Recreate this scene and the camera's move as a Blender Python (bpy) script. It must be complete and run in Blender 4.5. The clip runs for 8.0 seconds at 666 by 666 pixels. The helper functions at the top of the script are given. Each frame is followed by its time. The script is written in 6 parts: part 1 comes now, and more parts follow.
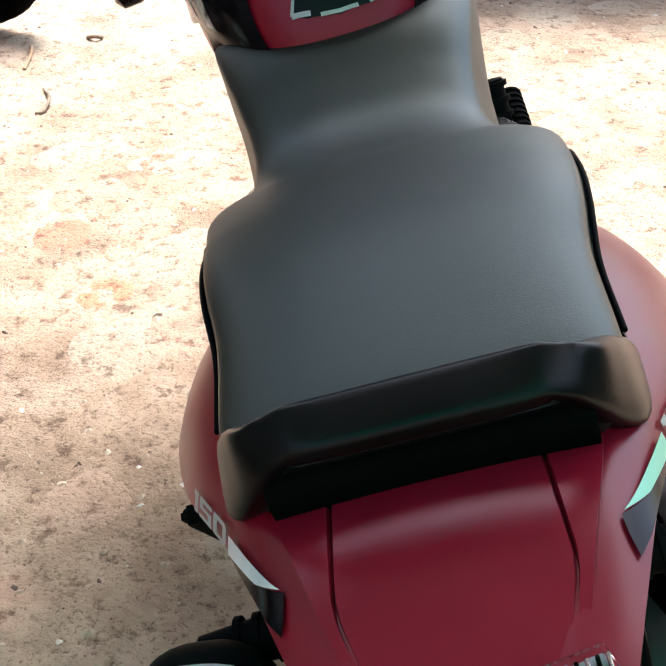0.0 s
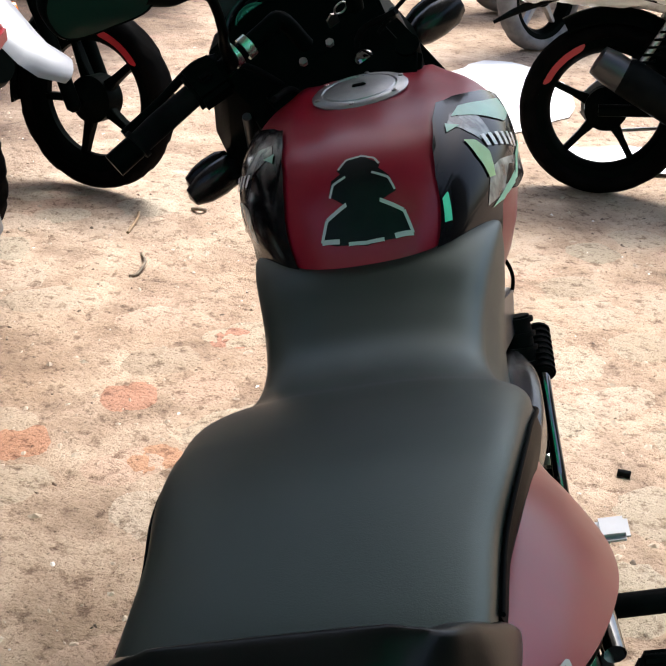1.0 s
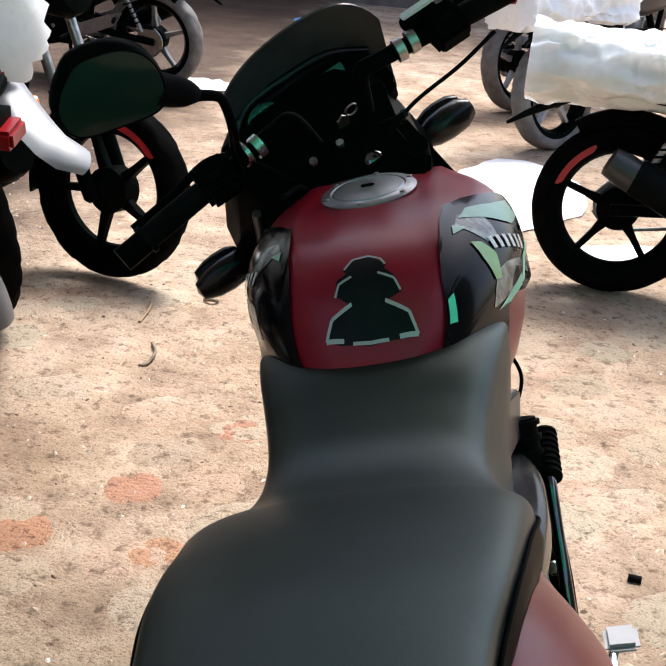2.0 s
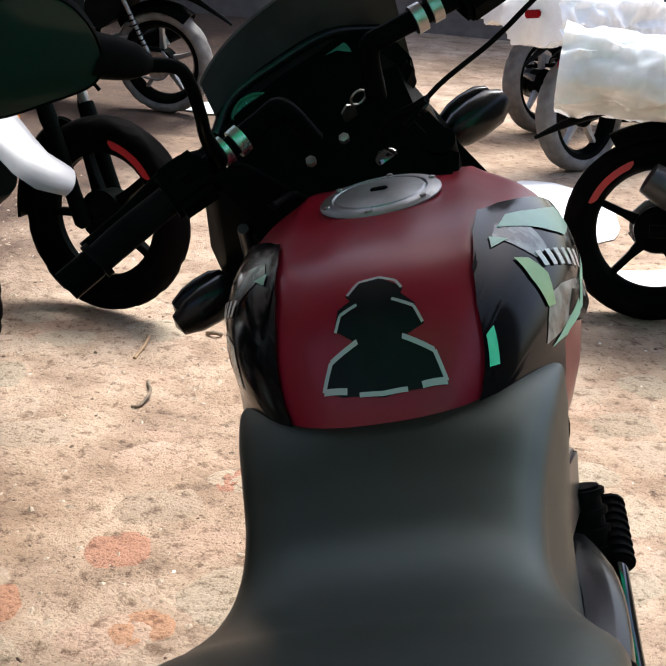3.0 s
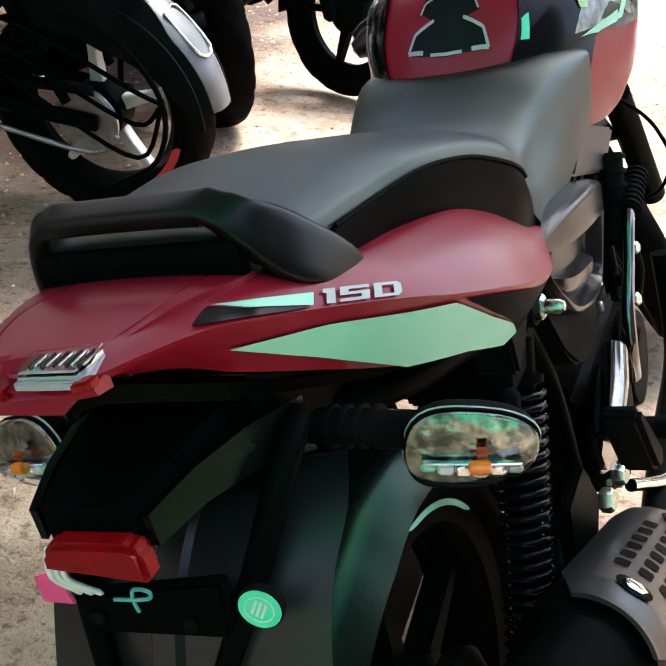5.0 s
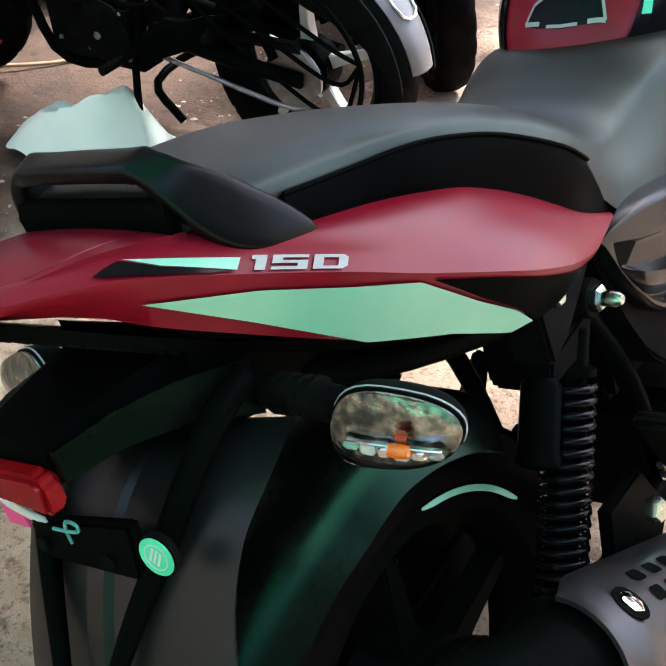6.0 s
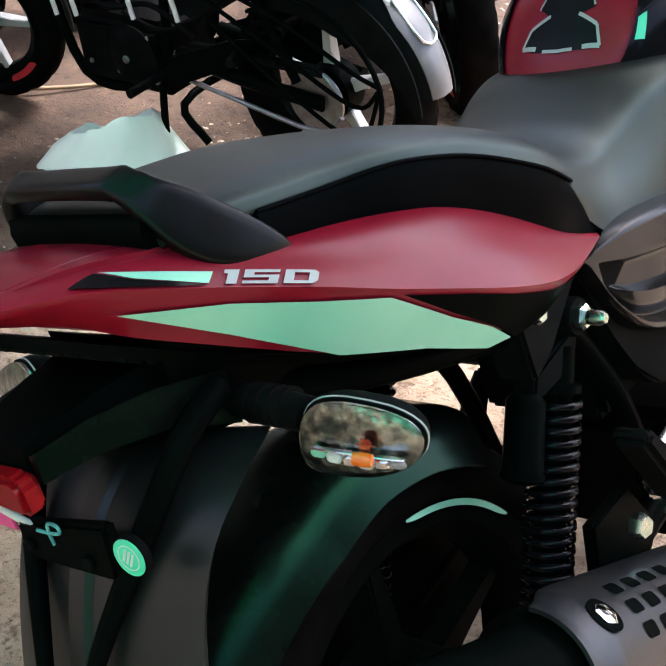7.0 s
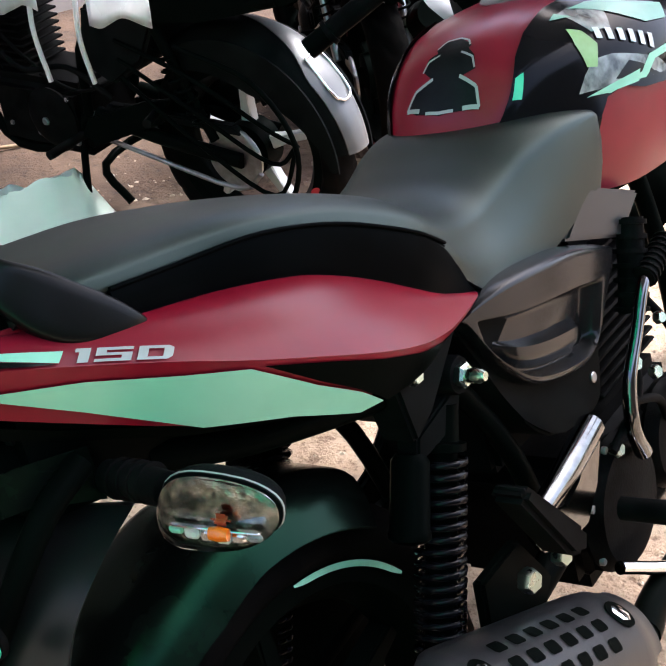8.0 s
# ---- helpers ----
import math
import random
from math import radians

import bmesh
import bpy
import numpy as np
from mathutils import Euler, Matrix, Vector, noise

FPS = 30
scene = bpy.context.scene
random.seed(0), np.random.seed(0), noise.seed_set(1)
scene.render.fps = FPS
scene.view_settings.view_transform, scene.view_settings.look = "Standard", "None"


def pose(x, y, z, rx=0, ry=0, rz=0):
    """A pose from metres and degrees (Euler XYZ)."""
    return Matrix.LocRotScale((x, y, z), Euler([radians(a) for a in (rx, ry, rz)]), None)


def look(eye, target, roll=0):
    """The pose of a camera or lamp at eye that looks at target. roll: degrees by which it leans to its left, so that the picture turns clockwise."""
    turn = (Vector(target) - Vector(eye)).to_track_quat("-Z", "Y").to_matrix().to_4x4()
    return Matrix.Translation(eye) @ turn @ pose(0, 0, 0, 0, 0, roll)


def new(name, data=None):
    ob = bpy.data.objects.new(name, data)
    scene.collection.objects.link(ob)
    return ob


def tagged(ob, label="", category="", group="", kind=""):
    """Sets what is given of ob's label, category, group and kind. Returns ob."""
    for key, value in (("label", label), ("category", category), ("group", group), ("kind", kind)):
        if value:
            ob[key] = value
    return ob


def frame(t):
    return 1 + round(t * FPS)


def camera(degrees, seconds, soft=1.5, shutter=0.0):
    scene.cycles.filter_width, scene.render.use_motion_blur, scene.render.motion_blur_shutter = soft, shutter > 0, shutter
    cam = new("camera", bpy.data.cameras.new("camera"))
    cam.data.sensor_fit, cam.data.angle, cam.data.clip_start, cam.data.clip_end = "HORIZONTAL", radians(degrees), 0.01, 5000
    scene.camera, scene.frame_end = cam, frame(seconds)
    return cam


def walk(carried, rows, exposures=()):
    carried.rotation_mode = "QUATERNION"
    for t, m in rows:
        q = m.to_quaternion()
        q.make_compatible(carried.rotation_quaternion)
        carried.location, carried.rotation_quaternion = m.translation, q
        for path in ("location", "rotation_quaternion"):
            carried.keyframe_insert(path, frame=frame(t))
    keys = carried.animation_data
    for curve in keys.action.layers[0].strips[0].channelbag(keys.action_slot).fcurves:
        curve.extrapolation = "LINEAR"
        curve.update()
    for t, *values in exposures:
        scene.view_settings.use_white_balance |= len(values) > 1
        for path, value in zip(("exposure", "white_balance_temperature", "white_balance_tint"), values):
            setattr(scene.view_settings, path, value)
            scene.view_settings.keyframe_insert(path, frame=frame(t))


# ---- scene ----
cam = camera(33.73, 8.0)
# ---- path ----
PATH = [
    (0, pose(-0.2519, -0.5123, 1.2357, 54.10, -0.55, -0.67)),
    (0.2, pose(-0.1999, -0.5101, 1.2419, 56.20, -1.28, 2.70)),
    (0.5, pose(-0.1627, -0.5051, 1.2659, 59.90, -2.99, 6.01)),
    (1, pose(-0.1495, -0.5231, 1.3107, 62.45, -3.95, 7.57)),
    (1.5, pose(-0.1408, -0.5453, 1.3348, 64.89, -4.52, 8.25)),
    (1.7, pose(-0.1394, -0.5448, 1.3348, 65.79, -4.64, 8.44)),
    (2.8, pose(-0.1559, -0.2556, 1.2174, 68.95, -4.23, 9.45)),
    (3, pose(-0.1588, -0.2184, 1.2114, 68.58, -3.88, 9.52)),
    (3.2, pose(-0.1472, -0.2770, 1.2335, 68.33, -3.83, 9.77)),
    (3.3, pose(-0.1386, -0.3466, 1.2587, 68.26, -3.74, 9.93)),
    (3.4, pose(-0.1329, -0.4435, 1.2990, 67.78, -3.77, 9.76)),
    (3.5, pose(-0.1236, -0.5679, 1.3478, 67.40, -3.78, 9.63)),
    (4, pose(-0.0694, -0.5871, 1.3056, 65.46, -2.85, 12.38)),
    (4.2, pose(-0.0423, -0.5966, 1.2828, 64.49, -2.75, 13.84)),
    (4.5, pose(0.0274, -0.6292, 1.2528, 62.79, -2.32, 16.86)),
    (4.8, pose(0.1181, -0.6681, 1.2196, 61.29, -2.12, 21.35)),
    (5, pose(0.1826, -0.6761, 1.2099, 60.10, -1.98, 24.33)),
    (5.2, pose(0.2301, -0.6607, 1.2124, 59.30, -1.16, 28.10)),
    (6.3, pose(0.4008, -0.5412, 1.2203, 58.25, 0.47, 41.30)),
    (6.5, pose(0.4069, -0.5430, 1.2236, 58.64, 0.73, 41.77)),
    (7, pose(0.4308, -0.5467, 1.2271, 59.18, 0.66, 41.37)),
    (7.5, pose(0.4721, -0.5193, 1.2337, 59.71, 0.24, 39.25)),
    (8, pose(0.4828, -0.4987, 1.2453, 61.56, 1.08, 38.29)),
]
LEAN = pose(0.0492, 0.0535, -0.0496, 2.48, -16.00, 2.67)
# ---- end path ----
EXPOSURES = [(0, 1.75, 6350, 12), (0.3, 1.62, 6350, 11), (0.5, 1.48, 6350, 10), (1.0, 1.04, 6400, 10), (1.7, 0.92, 6400, 10), (3.5, 0.82, 6450, 10), (4.5, 1.32, 6350, 10), (5.0, 1.95, 6350, 10), (6.5, 2.12, 6280, 15), (8.0, 1.92, 6250, 14)]
walk(cam, PATH, EXPOSURES)

# ---- world, sun, sky ----
world = bpy.data.worlds.new("sky")
scene.world = world
world.use_nodes = True
wn = world.node_tree.nodes
sky = wn.new("ShaderNodeTexSky")
sky.sky_type, sky.sun_disc = "NISHITA", False
sky.sun_elevation, sky.sun_rotation = radians(62), radians(11)
sky.air_density, sky.dust_density = 1.0, 4.0
world.node_tree.links.new(sky.outputs[0], wn["Background"].inputs[0])
wn["Background"].inputs[1].default_value = 0.2
sun = new("sun", bpy.data.lights.new("sun", "SUN"))
sun.data.energy, sun.data.angle, sun.data.color = 3.7, radians(24), (0.96, 0.98, 0.99)
sun.matrix_world = look((0.7, 3.6, 7.0), (0, 0, 0))

# ---- materials ----
def material(name, color, rough=0.5, metal=0.0, second=None, scale=40.0, amount=0.5, bump=0.0, bump_scale=200.0, rough_var=0.0, coat=0.0, transmission=0.0, spec=0.5, coat_rough=0.08, sheen_tint=None):
    """A surface with blotches of a second colour, fine relief and uneven gloss."""
    m = bpy.data.materials.new(name)
    m.use_nodes = True
    nt = m.node_tree
    b = nt.nodes["Principled BSDF"]
    b.inputs["Base Color"].default_value = (*color, 1)
    b.inputs["Roughness"].default_value = rough
    b.inputs["Metallic"].default_value = metal
    b.inputs["Coat Weight"].default_value = coat
    b.inputs["Coat Roughness"].default_value = coat_rough
    b.inputs["Transmission Weight"].default_value = transmission
    if transmission:
        b.inputs["IOR"].default_value = 1.12
    b.inputs["Specular IOR Level"].default_value = spec
    if sheen_tint:
        b.inputs["Specular Tint"].default_value = (*sheen_tint, 1)
    co = nt.nodes.new("ShaderNodeTexCoord")
    if second or rough_var:
        n = nt.nodes.new("ShaderNodeTexNoise")
        n.inputs["Scale"].default_value, n.inputs["Detail"].default_value = scale, 6
        nt.links.new(co.outputs["Object"], n.inputs["Vector"])
        if second:
            r = nt.nodes.new("ShaderNodeValToRGB")
            r.color_ramp.elements[0].position, r.color_ramp.elements[1].position = 0.5 - 0.3 * (1 - amount) - 0.02, 0.62
            r.color_ramp.elements[0].color, r.color_ramp.elements[1].color = (*color, 1), (*second, 1)
            nt.links.new(n.outputs["Fac"], r.inputs["Fac"])
            nt.links.new(r.outputs["Color"], b.inputs["Base Color"])
        if rough_var:
            mr = nt.nodes.new("ShaderNodeMapRange")
            mr.inputs["To Min"].default_value, mr.inputs["To Max"].default_value = rough - rough_var, rough + rough_var
            nt.links.new(n.outputs["Fac"], mr.inputs["Value"])
            nt.links.new(mr.outputs["Result"], b.inputs["Roughness"])
    if bump:
        n2 = nt.nodes.new("ShaderNodeTexNoise")
        n2.inputs["Scale"].default_value, n2.inputs["Detail"].default_value = bump_scale, 4
        nt.links.new(co.outputs["Object"], n2.inputs["Vector"])
        bp = nt.nodes.new("ShaderNodeBump")
        bp.inputs["Strength"].default_value, bp.inputs["Distance"].default_value = bump, 0.002
        nt.links.new(n2.outputs["Fac"], bp.inputs["Height"])
        nt.links.new(bp.outputs["Normal"], b.inputs["Normal"])
    return m

RED = material("matte maroon paint", (0.205, 0.005, 0.016), 0.31, 0.0, (0.222, 0.006, 0.018), 30, bump=0.02, bump_scale=900, rough_var=0.05, spec=0.26)
VINYL = material("black grained vinyl", (0.004, 0.007, 0.006), 0.43, 0, (0.006, 0.009, 0.008), 9, bump=0.10, bump_scale=900, rough_var=0.05, spec=0.46, sheen_tint=(0.72, 1.0, 0.88))
VINYL2 = material("smooth black vinyl", (0.001, 0.0014, 0.0016), 0.38, 0, (0.002, 0.0026, 0.003), 14, bump=0.06, bump_scale=500, spec=0.006)
BLACK = material("satin black plastic", (0.0015, 0.0022, 0.0019), 0.34, 0, (0.002, 0.003, 0.0025), 18, bump=0.05, bump_scale=800, rough_var=0.08, spec=0.005)
TEXT = material("grained dark plastic", (0.003, 0.0035, 0.0035), 0.46, 0, (0.006, 0.007, 0.007), 16, bump=0.2, bump_scale=900, rough_var=0.06, spec=0.008)
PANEL = material("dark grey satin plastic", (0.022, 0.023, 0.025), 0.33, 0.1, (0.032, 0.033, 0.036), 12, bump=0.03, bump_scale=800, rough_var=0.05, spec=0.45)
GLOSS = material("gloss black film", (0.004, 0.004, 0.005), 0.14, 0, rough_var=0.04, scale=60, spec=0.11)
PADM = material("black pad vinyl", (0.003, 0.003, 0.0035), 0.4, 0, (0.005, 0.005, 0.005), 50, bump=0.1, bump_scale=700, spec=0.12)
SHELLM = material("black satin shell plastic", (0.004, 0.0042, 0.0046), 0.24, 0, (0.006, 0.0063, 0.0068), 12, bump=0.03, bump_scale=800, rough_var=0.05, spec=0.24)
FLAPM = material("worn dark grey flap plastic", (0.007, 0.008, 0.0075), 0.36, 0, (0.010, 0.011, 0.0105), 14, bump=0.05, bump_scale=500, rough_var=0.06, spec=0.3)
# black plastic; the specular tint stands in for a green reflection
GUARDM = material("black plastic with green reflection tinted in", (0.0015, 0.002, 0.0018), 0.26, 0, (0.003, 0.0035, 0.003), 18, bump=0.03, bump_scale=600, rough_var=0.05, spec=0.16, sheen_tint=(0.15, 1.0, 0.52))
RAILM = material("satin black rail paint", (0.002, 0.0025, 0.0023), 0.30, 0, (0.004, 0.0045, 0.004), 18, bump=0.04, bump_scale=700, rough_var=0.05, spec=0.13)
RUBBER = material("black rubber", (0.003, 0.003, 0.003), 0.55, 0, (0.006, 0.006, 0.006), 30, bump=0.15, bump_scale=400, spec=0.01)
TYRE = material("tyre rubber", (0.0015, 0.0015, 0.0015), 0.60, 0, (0.004, 0.0036, 0.0033), 14, bump=0.2, bump_scale=300, rough_var=0.1, spec=0.006)
DUSTY = material("dusty tyre rubber", (0.09, 0.085, 0.08), 0.8, 0, (0.16, 0.15, 0.14), 16, bump=0.2, bump_scale=200)
CHROME = material("chrome", (0.75, 0.76, 0.77), 0.10, 1.0, rough_var=0.05, scale=50)
DCHROME = material("dark chrome", (0.17, 0.175, 0.175), 0.12, 1.0, (0.12, 0.125, 0.125), 50, rough_var=0.05)
STEEL = material("dull steel", (0.42, 0.42, 0.42), 0.36, 1.0, (0.30, 0.29, 0.28), 40, rough_var=0.1)
ALLOY = material("cast grey alloy", (0.30, 0.30, 0.31), 0.42, 0.8, (0.22, 0.22, 0.22), 30, bump=0.15, bump_scale=300, rough_var=0.1)
ENGINE = material("black painted engine metal", (0.002, 0.002, 0.002), 0.40, 0.0, (0.005, 0.005, 0.005), 30, bump=0.25, bump_scale=300, rough_var=0.1, spec=0.008)
MUFFLER = material("grey painted heat shield", (0.022, 0.023, 0.025), 0.34, 0.5, (0.03, 0.03, 0.032), 20, bump=0.08, bump_scale=500, rough_var=0.06)
ZINC = material("zinc plated nut", (0.45, 0.52, 0.46), 0.28, 1.0, (0.35, 0.45, 0.38), 80, rough_var=0.1)
SILVER = material("silver sticker film", (0.36, 0.36, 0.35), 0.45, 0.1, rough_var=0.05, scale=40)
MINT = material("pale green reflective film", (0.24, 0.60, 0.43), 0.38, 0.0, (0.28, 0.63, 0.46), 20, rough_var=0.04)
LIME = material("bright green film", (0.22, 0.40, 0.12), 0.35, 0.0, (0.30, 0.5, 0.2), 40)
WHITEF = material("white sticker film", (0.72, 0.72, 0.70), 0.35, 0.0, (0.62, 0.63, 0.62), 60)
GREEN = material("green inspection sticker", (0.03, 0.66, 0.36), 0.4, 0, (0.09, 0.7, 0.42), 60)
TEAL = material("teal chalk paint", (0.10, 0.42, 0.38), 0.8, 0, (0.06, 0.3, 0.28), 150)
CLEAR = material("clear lens plastic", (0.95, 0.96, 0.95), 0.04, 0, transmission=1.0, spec=0.5)
AMBER = material("amber bulb glass", (0.95, 0.16, 0.006), 0.15, 0, (1.0, 0.24, 0.015), 60, coat=0.6)
REDLENS = material("red reflector lens", (0.17, 0.0012, 0.003), 0.3, 0, (0.24, 0.002, 0.004), 90, spec=0.2)
REFLECTOR = material("silvered reflector", (0.42, 0.45, 0.43), 0.12, 1.0, (0.08, 0.10, 0.09), 90, bump=0.7, bump_scale=110)
BULBRED = material("red brown bulb socket", (0.34, 0.04, 0.015), 0.3, 0, (0.42, 0.06, 0.02), 60)
GREYP = material("silver grey mudguard plastic", (0.30, 0.30, 0.31), 0.38, 0.15, (0.35, 0.35, 0.36), 14, rough_var=0.06)
ASHP = material("ash grey mudguard paint", (0.085, 0.085, 0.088), 0.36, 0.2, (0.11, 0.11, 0.11), 14, rough_var=0.06)
WHITEP = material("pale grey painted plastic", (0.26, 0.26, 0.27), 0.34, 0.0, (0.21, 0.21, 0.22), 12, rough_var=0.06)
WRAP = material("crumpled white plastic wrap", (0.84, 0.85, 0.85), 0.28, 0, (0.74, 0.76, 0.76), 9, bump=1.0, bump_scale=28, rough_var=0.1)
WRAP.node_tree.nodes["Principled BSDF"].inputs["Subsurface Weight"].default_value = 0.55
WRAP.node_tree.nodes["Principled BSDF"].inputs["Subsurface Radius"].default_value = (0.10, 0.10, 0.10)
WRAP.node_tree.nodes["Principled BSDF"].inputs["Subsurface Scale"].default_value = 1.0
REDF = material("red rim tape", (0.45, 0.02, 0.03), 0.4, 0, (0.38, 0.02, 0.025), 40)
ORANGE = material("orange indicator lens", (0.85, 0.25, 0.03), 0.2, 0, (0.8, 0.2, 0.02), 50, coat=0.5)
PINK = material("pink tape", (0.75, 0.08, 0.25), 0.5, 0, (0.65, 0.06, 0.2), 60)
BLUEF = material("blue plastic scrap", (0.08, 0.25, 0.55), 0.5, 0, (0.12, 0.35, 0.65), 30)
CLOTH = material("pale green plastic sheet", (0.74, 0.86, 0.74), 0.5, 0, (0.82, 0.90, 0.80), 7, bump=0.8, bump_scale=18)
PAPER = material("white plastic sheet", (0.80, 0.80, 0.78), 0.5, 0, (0.70, 0.70, 0.68), 4, bump=0.6, bump_scale=14)
CARD = material("brown cardboard", (0.36, 0.24, 0.14), 0.8, 0, (0.28, 0.18, 0.10), 20)
WOOD = material("dry twig", (0.10, 0.07, 0.045), 0.8, 0, (0.2, 0.15, 0.1), 60)
MIRRORM = material("dark tinted mirror glass", (0.012, 0.03, 0.024), 0.12, 0, rough_var=0.03, scale=8, spec=0.12)
SCREENM = material("smoked windscreen plastic", (0.03, 0.03, 0.031), 0.22, 0, (0.05, 0.05, 0.05), 12, rough_var=0.05, spec=0.6)
DIAL = material("dark dial face", (0.025, 0.13, 0.09), 0.25, 0, (0.035, 0.16, 0.11), 60, spec=0.2)
KEYM = material("worn key metal", (0.5, 0.48, 0.42), 0.35, 1.0, (0.4, 0.38, 0.33), 60)
CAPM = material("brushed grey filler cap", (0.33, 0.34, 0.35), 0.38, 0.85, (0.28, 0.29, 0.30), 60, bump=0.1, bump_scale=500, rough_var=0.06)

# ---- mesh helpers ----
def part(name, bm, mat, parent, label="", m=None, sharp=38, smooth=True):
    """Links a bmesh as one mesh object under a thing or a part."""
    if m is not None:
        bm.transform(m)
    bmesh.ops.recalc_face_normals(bm, faces=bm.faces)
    me = bpy.data.meshes.new(name)
    bm.to_mesh(me)
    bm.free()
    me.materials.append(mat)
    if smooth:
        me.polygons.foreach_set("use_smooth", [True] * len(me.polygons))
        me.set_sharp_from_angle(angle=radians(sharp))
    ob = new(name, me)
    if parent:
        ob.parent = parent
    if label:
        ob["label"] = label
    return ob

def skin(rings, cyclic=True, caps=True):
    bm = bmesh.new()
    vs = [[bm.verts.new(p) for p in r] for r in rings]
    n = len(rings[0])
    for a, b in zip(vs, vs[1:]):
        for i in range(n if cyclic else n - 1):
            j = (i + 1) % n
            bm.faces.new((a[i], a[j], b[j], b[i]))
    if caps and cyclic:
        bm.faces.new(vs[0][::-1])
        bm.faces.new(vs[-1])
    return bm

def curve(pts, per=6):
    """Points of a smooth line through pts (tuples of any length)."""
    p = [np.array(q, float) for q in pts]
    p = [2 * p[0] - p[1], *p, 2 * p[-1] - p[-2]]
    out = []
    for i in range(1, len(p) - 2):
        for k in range(per):
            t = k / per
            out.append(0.5 * (2 * p[i] + (p[i + 1] - p[i - 1]) * t + (2 * p[i - 1] - 5 * p[i] + 4 * p[i + 1] - p[i + 2]) * t * t + (3 * p[i] - p[i - 1] - 3 * p[i + 1] + p[i + 2]) * t ** 3))
    return out + [p[-2]]

def tube(pts, r, n=10, per=6):
    """A round rod along pts; r: one radius, or one for each point."""
    n = max(n, 11)
    if np.isscalar(r):
        r = [r] * len(pts)
    line = curve([(*q, w) for q, w in zip(pts, r)], per) if per > 1 else [np.array((*q, w)) for q, w in zip(pts, r)]
    P = [Vector(q[:3]) for q in line]
    rings, up = [], None
    for i, q in enumerate(P):
        d = (P[min(i + 1, len(P) - 1)] - P[max(i - 1, 0)]).normalized()
        if up is None:
            up = d.orthogonal().normalized()
        up = (up - d * up.dot(d)).normalized()
        side = d.cross(up)
        rings.append([q + float(line[i][3]) * (math.cos(a) * up + math.sin(a) * side) for a in [2 * math.pi * k / n for k in range(n)]])
    return skin(rings)

def prism(poly, place, lo, hi, bevel=0.0, seg=2):
    """A plate with the outline poly; place(a, b, h) gives the point of outline (a, b) at depth h."""
    bm = bmesh.new()
    A = [bm.verts.new(place(a, b, lo)) for a, b in poly]
    B = [bm.verts.new(place(a, b, hi)) for a, b in poly]
    n = len(poly)
    bm.faces.new(A[::-1])
    bm.faces.new(B)
    for i in range(n):
        bm.faces.new((A[i], A[(i + 1) % n], B[(i + 1) % n], B[i]))
    if bevel:
        bmesh.ops.bevel(bm, geom=list(bm.edges), offset=bevel, segments=seg, affect="EDGES", clamp_overlap=True)
    return bm

def side(a, b, h):
    return Vector((h, a, b))

def top(a, b, h):
    return Vector((a, b, h))

def block(lo, hi, bevel=0.004, seg=2):
    return prism([(lo[0], lo[1]), (hi[0], lo[1]), (hi[0], hi[1]), (lo[0], hi[1])], top, lo[2], hi[2], bevel, seg)

def lathe(profile, n=32, m=None, caps=True):
    """Turned form: (radius, height) pairs round the z axis."""
    rings = [[Vector((max(r, 1e-4) * math.cos(2 * math.pi * k / n), max(r, 1e-4) * math.sin(2 * math.pi * k / n), h)) for k in range(n)] for r, h in profile]
    bm = skin(rings, True, caps)
    if m is not None:
        bm.transform(m)
    return bm

def aim(p, d, spin=0):
    """A pose at p whose z axis points along d."""
    return Matrix.Translation(p) @ Vector(d).to_track_quat("Z", "Y").to_matrix().to_4x4() @ pose(0, 0, 0, 0, 0, spin)

def decal(poly, place, cuts=3):
    """A thin film with the outline poly, laid on the surface place(a, b)."""
    bm = bmesh.new()
    f = bm.faces.new([bm.verts.new((a, b, 0)) for a, b in poly])
    bmesh.ops.triangulate(bm, faces=[f])
    for _ in range(cuts):
        bmesh.ops.subdivide_edges(bm, edges=list(bm.edges), cuts=1, use_grid_fill=True)
    bmesh.ops.triangulate(bm, faces=list(bm.faces))
    for v in bm.verts:
        v.co = place(v.co.x, v.co.y)
    return bm

def lerp(table, y):
    """Columns of a table (rows of y, a, b, ...) at y."""
    t = np.array(table)
    return [float(np.interp(y, t[:, 0], t[:, k])) for k in range(1, t.shape[1])]

def join(*bms):
    out = bms[0]
    for b in bms[1:]:
        me = bpy.data.meshes.new("joined")
        b.to_mesh(me)
        b.free()
        out.from_mesh(me)
        bpy.data.meshes.remove(me)
    return out

def bolt(parent, p, d, r=0.008, h=0.008, mat=None, name="bolt", label=""):
    prof = [(r * 0.2, 0), (r, 0), (r, h * 0.7), (r * 0.8, h), (0.0005, h)]
    return part(name, lathe(prof, 6 if r > 0.007 else 10, aim(p, d)), mat or STEEL, parent, label)

